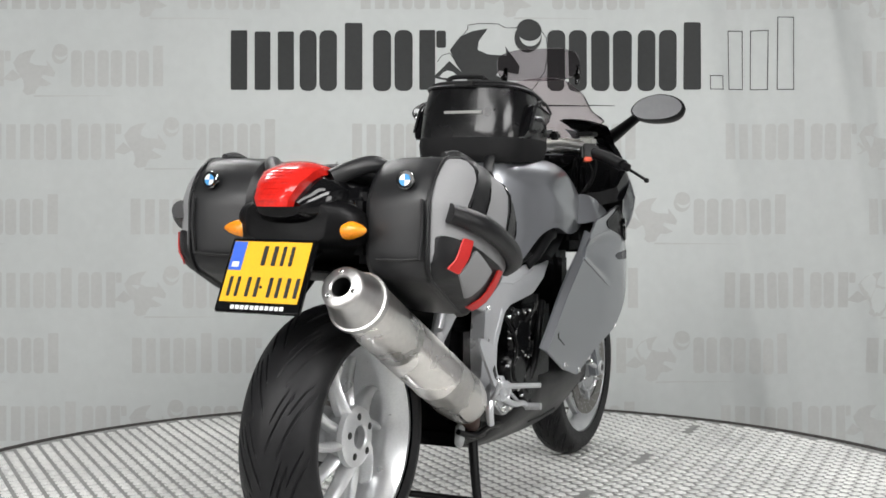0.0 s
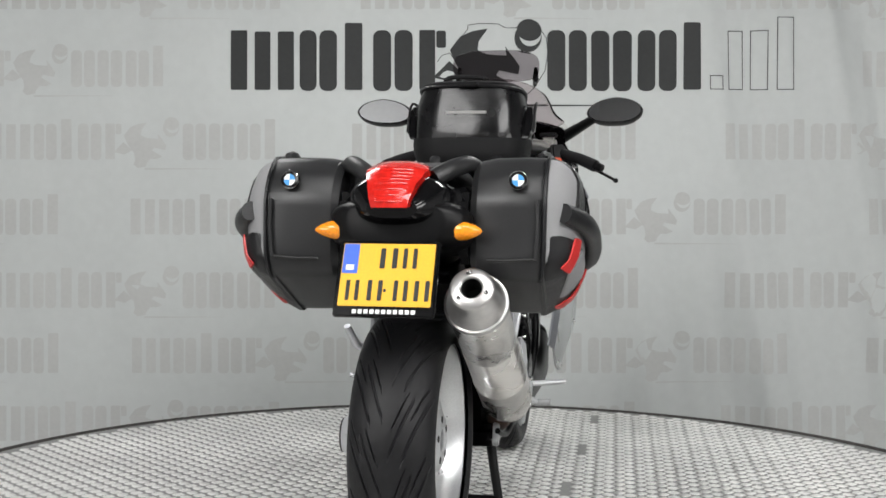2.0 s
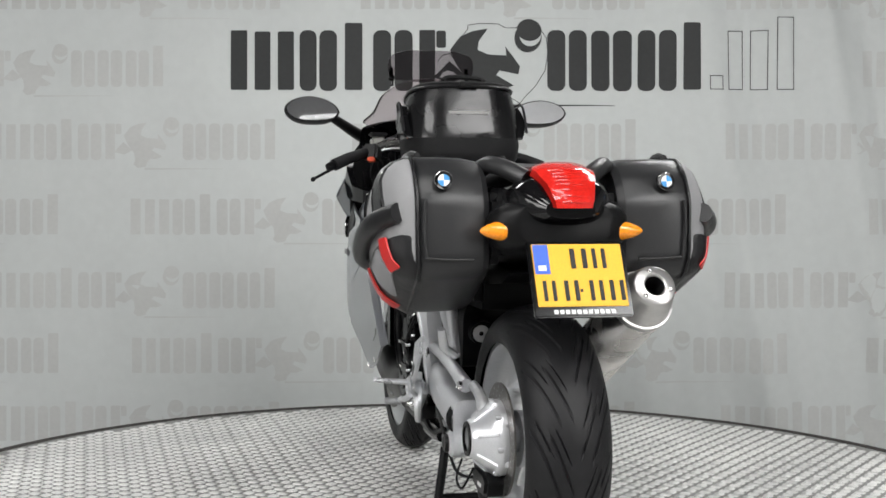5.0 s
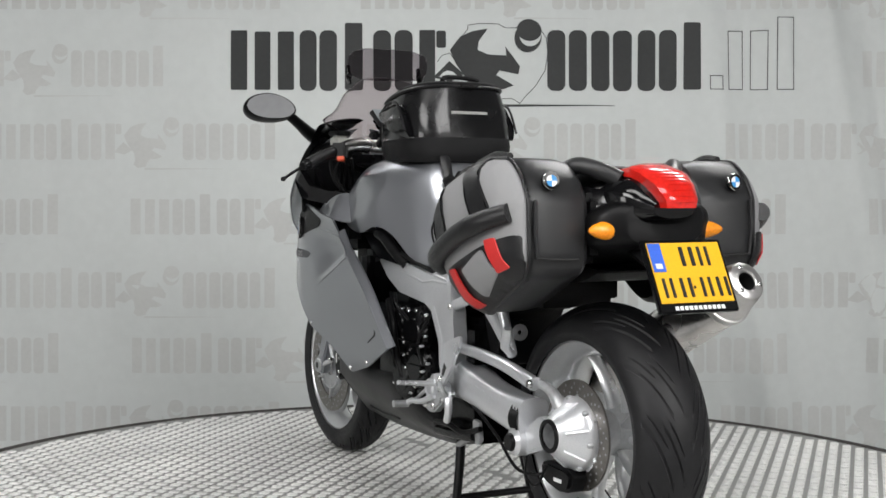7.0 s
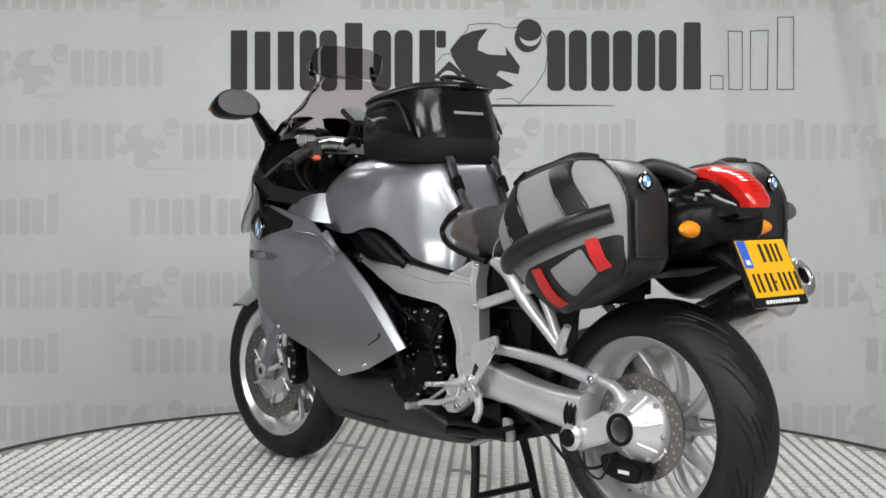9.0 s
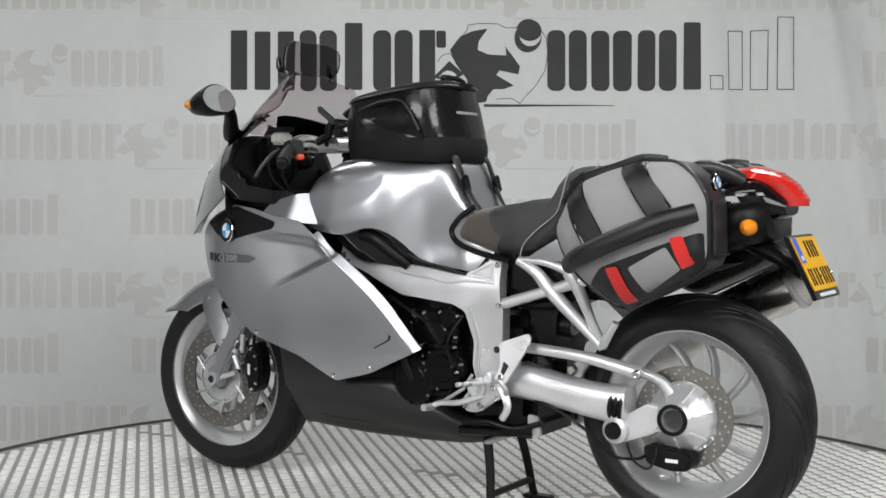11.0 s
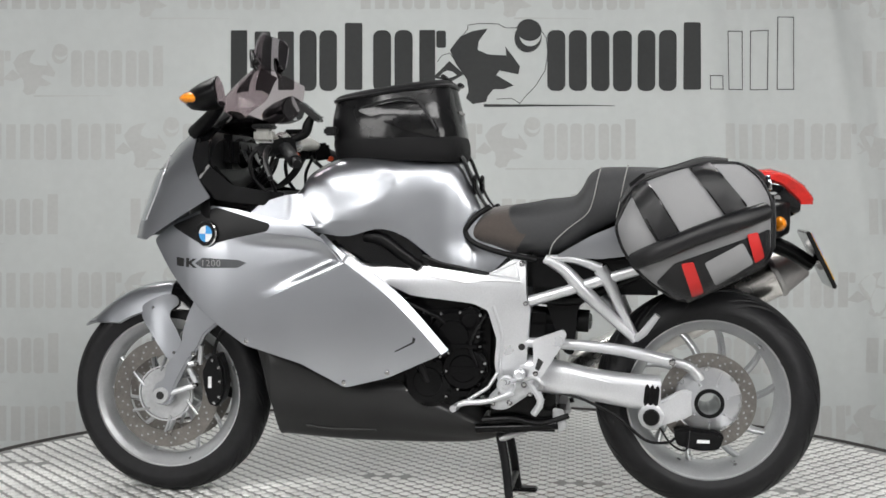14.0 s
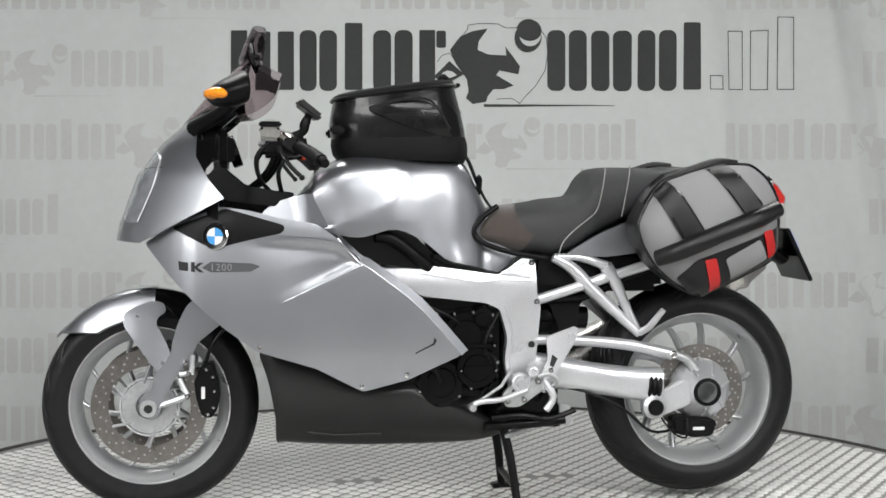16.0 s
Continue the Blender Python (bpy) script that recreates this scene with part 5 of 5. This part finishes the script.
        # grab rail: a loop beside the seat
        part("grab_rail", tube([(-0.135, s * 0.070, 0.930), (-0.105, s * 0.102, 0.950), (-0.06, s * 0.136, 0.962), (-0.02, s * 0.155, 0.940), (0.0, s * 0.163, 0.895), (0.03, s * 0.158, 0.86)], [0.021, 0.021, 0.020, 0.020, 0.020, 0.021], 14, smooth=5), SATIN, M)
        part("cowl_flank", panel(rounded([(0.08, 0.90), (-0.06, 0.915), (-0.15, 0.905), (-0.20, 0.878), (-0.16, 0.855), (-0.05, 0.84), (0.08, 0.85)], 0.015), lambda x, z: interp(x, [-0.2, -0.1, 0.08], [0.085, 0.150, 0.155]) - 0.5 * max(0, z - 0.875), 0.02, s), GLOSS, M)


def controls(M):
    """Bars, levers, mirrors and the small things of the cockpit."""
    for s in (1, -1):
        part("handlebar", tube([(1.215, s * 0.05, 1.040), (1.20, s * 0.14, 1.042), (1.170, s * 0.215, 1.024)], [0.026, 0.023, 0.015], 12, smooth=4), STEEL, M)
        part("grip", tube([(1.165, s * 0.225, 1.018), (1.135, s * 0.285, 1.000), (1.108, s * 0.335, 0.978)], [0.0175, 0.018, 0.019], 14), RUBBER, M, "black rubber grip")
        part("bar_end", lathe([(0.0001, 0.022), (0.012, 0.020), (0.015, 0.0), (0.010, -0.01)], (1.106, s * 0.339, 0.977), (-0.4, s * 0.8, -0.3), 14), BLACK, M)
        sg = part("switch_box", box(-0.028, 0.028, -0.026, 0.026, -0.026, 0.026, 0.008, pose(1.172, s * 0.205, 1.018, 0, 10, s * -30)), BLACK, M)
        part("switch", box(-0.008, 0.008, -0.012, 0.012, -0.012, 0.002, 0.003, pose(1.142, s * 0.212, 1.002, 0, 20, s * -30)), mat("orange_switch", (0.70, 0.09, 0.03), 0.4), sg, "orange switch")
        part("lever", tube([(1.215, s * 0.215, 1.018), (1.208, s * 0.27, 0.995), (1.185, s * 0.34, 0.962), (1.160, s * 0.392, 0.935)], [0.010, 0.008, 0.007, 0.0065], 8, smooth=4, flat=0.7), BLACK, M)
        part("lever_ball", lathe([(0.0001, -0.008), (0.006, -0.006), (0.008, 0), (0.006, 0.006), (0.0001, 0.008)], (1.159, s * 0.394, 0.934), (0, 1, 0), 10), BLACK, M)
        part("master_cylinder", box(1.185, 1.262, s * 0.172 - 0.022, s * 0.172 + 0.022, 0.995, 1.033, 0.010), BLACK, M)
        for dy, dx in ((0.0, 0.0), (0.014, 0.012), (-0.016, -0.010)):
            part("cable", tube([(1.215 + dx, s * (0.165 + dy), 1.0), (1.235 + dx, s * (0.150 + dy), 0.955), (1.275 + dx, s * (0.135 + dy), 0.915), (1.32, s * (0.11 + dy), 0.90)], 0.0055, 8, smooth=4), BLACK, M)
        rs = part("fluid_reservoir", box(1.212, 1.265, s * 0.175 - 0.024, s * 0.175 + 0.024, 1.035, 1.072, 0.008), RESERVOIR, M, "pale translucent brake fluid reservoir")
        part("cap", box(1.208, 1.269, s * 0.175 - 0.027, s * 0.175 + 0.027, 1.072, 1.086, 0.004), BLACK, rs)
        part("hose", tube([(1.24, s * 0.18, 1.03), (1.275, s * 0.19, 0.99), (1.265, s * 0.18, 0.93), (1.22, s * 0.15, 0.88)], 0.006, 8, smooth=5), BLACK, M)
        part("hose", tube([(1.19, s * 0.19, 1.00), (1.215, s * 0.20, 0.95), (1.205, s * 0.17, 0.89)], 0.005, 8, smooth=5), BLACK, M)
        # mirror
        part("mirror_stalk", tube([(1.435, s * 0.165, 1.065), (1.40, s * 0.215, 1.085), (1.345, s * 0.28, 1.118), (1.325, s * 0.315, 1.138)], [0.030, 0.024, 0.019, 0.018], 12, smooth=4, flat=0.8), BLACK, M)
        shape = [Vector((0.088 * math.copysign(abs(math.cos(q)) ** 0.85, math.cos(q)) + 0.006 * math.sin(q), 0.040 * math.copysign(abs(math.sin(q)) ** 0.95, math.sin(q)) - 0.10 * abs(0.088 * math.cos(q)) * (1 if math.sin(q) > 0 else 0.2)) ) for q in (2 * math.pi * k / 32 for k in range(32))]
        rings = []
        for f, x, dz in ((1.0, 1.302, 0), (1.04, 1.308, 0.001), (1.02, 1.325, 0.008), (0.9, 1.352, 0.015), (0.65, 1.380, 0.022), (0.25, 1.396, 0.026)):
            rings.append([Vector((x - 0.16 * p.x * f + 0.08 * p.y * f, s * (0.380 + p.x * f), 1.163 - dz + p.y * f)) for p in shape])
        mr = part("mirror", loft(rings), BLACK, M, "black rear-view mirror housing")
        g = bmesh.new()
        g.faces.new([g.verts.new((1.3005 - 0.16 * p.x * 0.95 + 0.08 * p.y * 0.95, s * (0.380 + p.x * 0.95), 1.163 + p.y * 0.95)) for p in shape])
        part("mirror_glass", g, MIRROR, mr)
        o = []
        for f, x in ((0.94, 1.340), (0.88, 1.360), (0.66, 1.387), (0.28, 1.402)):
            o.append([Vector((x + 0.004 - 0.16 * (0.010 + p.x * f * 0.70), s * (0.396 + p.x * f * 0.74), 1.144 + p.y * f * 0.60)) for p in shape])
        part("mirror_indicator", loft(o), AMBER, mr, "amber indicator in the mirror housing")
    part("yoke", box(1.19, 1.27, -0.10, 0.10, 1.015, 1.045, 0.012), ALU, M)
    part("key_barrel", lathe([(0.0001, 0.02), (0.016, 0.02), (0.018, 0.0), (0.018, -0.03)], (1.215, 0, 1.045), (-0.3, 0, 1), 16), BLACK, M)


BIKE = motorcycle()
chassis(BIKE)
tail(BIKE)
controls(BIKE)


# ---- luggage and small things on the motorcycle ----
PAN = [(0.258, 0.812), (0.222, 0.886), (0.185, 0.931), (0.110, 0.958), (0.030, 0.980), (-0.064, 0.978), (-0.112, 0.940), (-0.142, 0.887), (-0.146, 0.751), (-0.128, 0.712), (-0.03, 0.662),
       (0.064, 0.616), (0.103, 0.623), (0.160, 0.660), (0.205, 0.700), (0.240, 0.755)]
PAN_C = Vector((0.055, 0.80))
PAN_ROWS = [(0.150, 0.90), (0.165, 0.955), (0.20, 0.99), (0.262, 1.0), (0.305, 0.995), (0.318, 0.975), (0.338, 0.940), (0.358, 0.86), (0.374, 0.72), (0.384, 0.5), (0.389, 0.25), (0.390, 0.05)]


def pan_ring(y, k, s):
    out = []
    for x, z in rounded(PAN, 0.02, 3):
        q = PAN_C + (Vector((x, z)) - PAN_C) * k
        # the lower outside tucks in
        zz = q.y
        tuck = 0.032 * max(0, (0.80 - zz) / 0.19) ** 1.5 * max(0, (y - 0.2) / 0.2)
        out.append(Vector((q.x, s * (y - tuck), zz)))
    return out


def pan_y(x, z):
    """The outer face of a pannier."""
    d = Vector((x, z)) - PAN_C
    best = 1.0
    if d.length > 1e-6:
        far = 0
        r = PAN
        for a, b in zip(r, r[1:] + r[:1]):
            a, b = Vector(a) - PAN_C, Vector(b) - PAN_C
            e = b - a
            den = d.x * e.y - d.y * e.x
            if abs(den) > 1e-9:
                t = (a.x * e.y - a.y * e.x) / den
                u = (a.x * d.y - a.y * d.x) / den
                if t > 0 and -1e-6 <= u <= 1 + 1e-6:
                    far = max(far, 1 / t)
        best = far
    rows = [(k, y) for y, k in PAN_ROWS if y >= 0.305][::-1]
    y = interp(best, [k for k, _ in rows], [v for _, v in rows])
    return y - 0.032 * max(0, (0.80 - z) / 0.19) ** 1.5 * max(0, (y - 0.2) / 0.2)


def pannier(s, label):
    P = thing("pannier", label, "pannier", "panniers beside the tail")
    part("shell", loft([pan_ring(y, k, s) for y, k in PAN_ROWS if y <= 0.318]), SATIN, P, "black moulded pannier shell", 22)
    part("cover", loft([pan_ring(y, k, s) for y, k in PAN_ROWS if y >= 0.305]), FABRIC, P, "grey fabric pannier cover", 60)
    up = lambda h: (lambda x, z: pan_y(x, z) + h)
    part("piping", tube([tuple(v + Vector((0, s * 0.003, 0))) for v in pan_ring(0.312, 0.99, s)] + [tuple(pan_ring(0.312, 0.99, s)[0] + Vector((0, s * 0.003, 0)))], 0.005, 6), WEB, P)
    part("strap", panel(rounded([(0.222, 0.905), (0.178, 0.932), (0.152, 0.89), (0.085, 0.785), (0.138, 0.755), (0.175, 0.815)], 0.01), up(0.006), 0.008, s, 0.015), WEB, P, "wide black strap")
    part("strap", panel(rounded([(0.075, 0.968), (0.012, 0.984), (-0.012, 0.945), (-0.078, 0.866), (-0.022, 0.838), (0.022, 0.90)], 0.01), up(0.006), 0.008, s, 0.015), WEB, P, "wide black strap")
    for c in (((0.180, 0.930), (0.150, 0.890), (0.088, 0.790)), ((0.212, 0.895), (0.176, 0.830), (0.136, 0.760)), ((0.014, 0.978), (-0.010, 0.945), (-0.072, 0.868)), ((0.064, 0.962), (0.024, 0.905), (-0.022, 0.842))):
        part("strap_seam", tube([(x, s * (pan_y(x, z) + 0.006), z) for x, z in c], 0.0022, 6, smooth=3), GLOSS, P)
    lower = rounded([(0.150, 0.668), (0.105, 0.720), (-0.136, 0.810), (-0.138, 0.748), (-0.120, 0.706), (0.064, 0.612), (0.10, 0.620)], 0.01)
    part("lower_band", panel(lower, up(0.007), 0.010, s, 0.014), WEB, P, "black lower panel")
    part("window_patch", panel(rounded([(0.030, 0.722), (-0.064, 0.775), (-0.094, 0.722), (-0.002, 0.660)], 0.008), up(0.0125), 0.004, s, 0.015), FABRIC, P, "grey fabric patch")
    for q in ([(0.088, 0.719), (0.058, 0.725), (0.027, 0.641), (0.056, 0.629)], [(-0.074, 0.795), (-0.101, 0.802), (-0.122, 0.736), (-0.097, 0.722)]):
        part("reflector", panel(rounded(q, 0.004, 2), up(0.0135), 0.004, s, 0.015), REFLECT, P, "red reflective strip")
    h = [(0.205, 0.722), (0.15, 0.748), (0.05, 0.792), (-0.05, 0.830), (-0.125, 0.856)]
    path = [(x, s * (pan_y(x, z) + (0.014 if 0 < i < 4 else 0.010)), z) for i, (x, z) in enumerate(h)]
    part("carry_handle", tube(path, [0.020, 0.022, 0.022, 0.022, 0.020], 14, smooth=5, flat=1.15), WEB, P, "padded black carrying handle")
    part("top_strap", tube([(0.240, s * 0.305, 0.872), (0.19, s * 0.305, 0.932), (0.10, s * 0.305, 0.962), (0.03, s * 0.30, 0.982), (-0.03, s * 0.295, 0.982)], [0.010, 0.012, 0.011, 0.012, 0.008], 8, smooth=4), WEB, P)
    part("buckle", box(-0.025, 0.025, -0.012, 0.012, -0.006, 0.006, 0.003, pose(0.20, s * 0.305, 0.932, 0, 38, 0)), BLACK, P)
    part("inner_bulge", box(-0.13, 0.18, s * 0.135 - 0.03, s * 0.135 + 0.03, 0.74, 0.90, 0.02), BLACK, P)
    badge((-0.139, s * 0.257, 0.926), (-1, s * 0.06, 0.16), 0.021, P)
    part("seam_rib", tube([(-0.147, s * 0.300, 0.885), (-0.151, s * 0.302, 0.82), (-0.150, s * 0.296, 0.755)], 0.004, 8), SATIN, P)
    part("hinge_line", tube([(-0.149, s * 0.300, 0.757), (-0.152, s * 0.25, 0.753), (-0.149, s * 0.19, 0.752)], 0.003, 8), INK, P)
    return P


def bag_ring(t, f=1.0):
    """A level cut through the tank bag, t from its base to its top."""
    out = []
    zr, zf = 1.006 + 0.214 * t, 1.010 + 0.158 * t
    xr, xf = interp(t, [0, 0.3, 1], [0.683, 0.690, 0.725]), interp(t, [0, 0.5, 1], [1.060, 1.072, 1.058])
    hw = interp(t, [0, 0.25, 0.6, 1], [0.166, 0.172, 0.168, 0.146])
    cx, hl = (xr + xf) / 2, (xf - xr) / 2
    for k in range(40):
        a = 2 * math.pi * k / 40
        c, s = math.cos(a), math.sin(a)
        n = 3.6
        x = cx + hl * f * math.copysign(abs(c) ** (2 / n), c)
        w = hw * interp(x, [0.68, 0.85, 1.07], [1.0, 1.0, 0.78])
        y = 0.003 + w * f * math.copysign(abs(s) ** (2 / n), s)
        z = zr + (zf - zr) * (x - 0.69) / 0.37
        out.append(Vector((x, y, z)))
    return out


def tank_bag():
    B = thing("tank_bag", "glossy black vinyl tank bag strapped on the tank", "bag")
    rings = [bag_ring(t) for t in (0.20, 0.3, 0.45, 0.6, 0.75, 0.9)]
    part("bag_body", loft(rings), VINYL, B)
    part("base_band", loft([bag_ring(-0.12, 0.96), bag_ring(-0.05, 1.005), bag_ring(0.02, 1.015), bag_ring(0.12, 1.02), bag_ring(0.215, 1.002)]), CLOTH_BLACK, B)
    part("lid", loft([bag_ring(0.9, 1.0), bag_ring(0.93, 1.02), bag_ring(0.97, 1.015), bag_ring(1.0, 0.96), bag_ring(1.02, 0.8), bag_ring(1.03, 0.4), bag_ring(1.03, 0.05)]), CLOTH_BLACK, B)
    z = [tuple(v) for v in bag_ring(0.915, 1.025)]
    part("zip", tube(z + [z[0]], 0.0045, 6), WEB, B)
    part("zip_pull", box(0.698, 0.712, -0.03, 0.03, 1.197, 1.209, 0.003), BLACK, B)
    part("lid_handle", tube([(0.74, -0.05, 1.214), (0.75, -0.03, 1.224), (0.75, 0.05, 1.226), (0.74, 0.07, 1.214)], 0.007, 8, smooth=4), CLOTH_BLACK, B)
    part("print_bar", box(-0.001, 0.001, -0.058, 0.058, -0.0040, 0.0040, 0, pose(0.7005, 0.003, 1.123, 0, 8, 0)), THREAD, B, "pale print")
    for s in (1, -1):
        yb = lambda x, z: 0.003 * s + 0.172 * interp(x, [0.68, 0.85, 1.07], [1.0, 1.0, 0.78])
        pk = rounded([(0.98, 1.125), (0.86, 1.150), (0.80, 1.145), (0.745, 1.06), (0.74, 1.045), (0.86, 1.075)], 0.02)
        part("side_pocket", panel(pk, lambda x, z: yb(x, z) + 0.012 - 6 * (z - 1.10) ** 2, 0.03, s, 0.016), VINYL, B, "glossy black side pocket")
        part("pocket_piping", tube([(0.97, s * 0.158, 1.128), (0.87, s * 0.178, 1.153), (0.80, s * 0.183, 1.146), (0.75, s * 0.182, 1.07)], 0.004, 6, smooth=4), WEB, B)
        part("side_clip", box(1.035, 1.075, s * 0.138 - 0.012, s * 0.138 + 0.012, 1.055, 1.08, 0.006), BLACK, B)
        part("tank_strap", tube([(0.705, s * 0.085, 1.012), (0.684, s * 0.088, 0.988), (0.662, s * 0.088, 0.935), (0.638, s * 0.082, 0.885), (0.612, s * 0.075, 0.850)], [0.015, 0.016, 0.014, 0.012, 0.010], 8, smooth=4, flat=0.35), WEB, B, "black webbing strap")
        part("strap_buckle", box(-0.018, 0.018, -0.006, 0.006, -0.026, 0.026, 0.004, pose(0.652, s * 0.088, 0.918, 0, 25, 90)), BLACK, B)
    return B


def phone_holder():
    """A small device on a ball mount over the yoke."""
    D = thing("phone_holder", "small grey device on a black ball mount at the handlebar", "holder")
    m = pose(1.132, 0.065, 1.124, 0, 52, 6)
    part("device", box(-0.010, 0.010, -0.042, 0.042, -0.038, 0.038, 0.006, m), BELLY, D)
    part("device_screen", box(-0.0115, -0.010, -0.037, 0.037, -0.033, 0.033, 0, m), SCREEN, D)
    part("mount_arm", tube([(1.130, 0.065, 1.112), (1.142, 0.065, 1.085), (1.150, 0.065, 1.062), (1.195, 0.06, 1.045)], [0.010, 0.015, 0.012, 0.012], 10, smooth=4), BLACK, D)
    return D


KEYED = [TABLE, BIKE, pannier(1, "grey and black pannier with red reflectors beside the final drive"), pannier(-1, "grey and black pannier with red reflectors above the silencer"), tank_bag(), phone_holder()]


def motions():
    for t in KEYED:
        walk(t, [(s, pose(0, 0, 0, 0, 0, a)) for s, a in TURN])


motions()
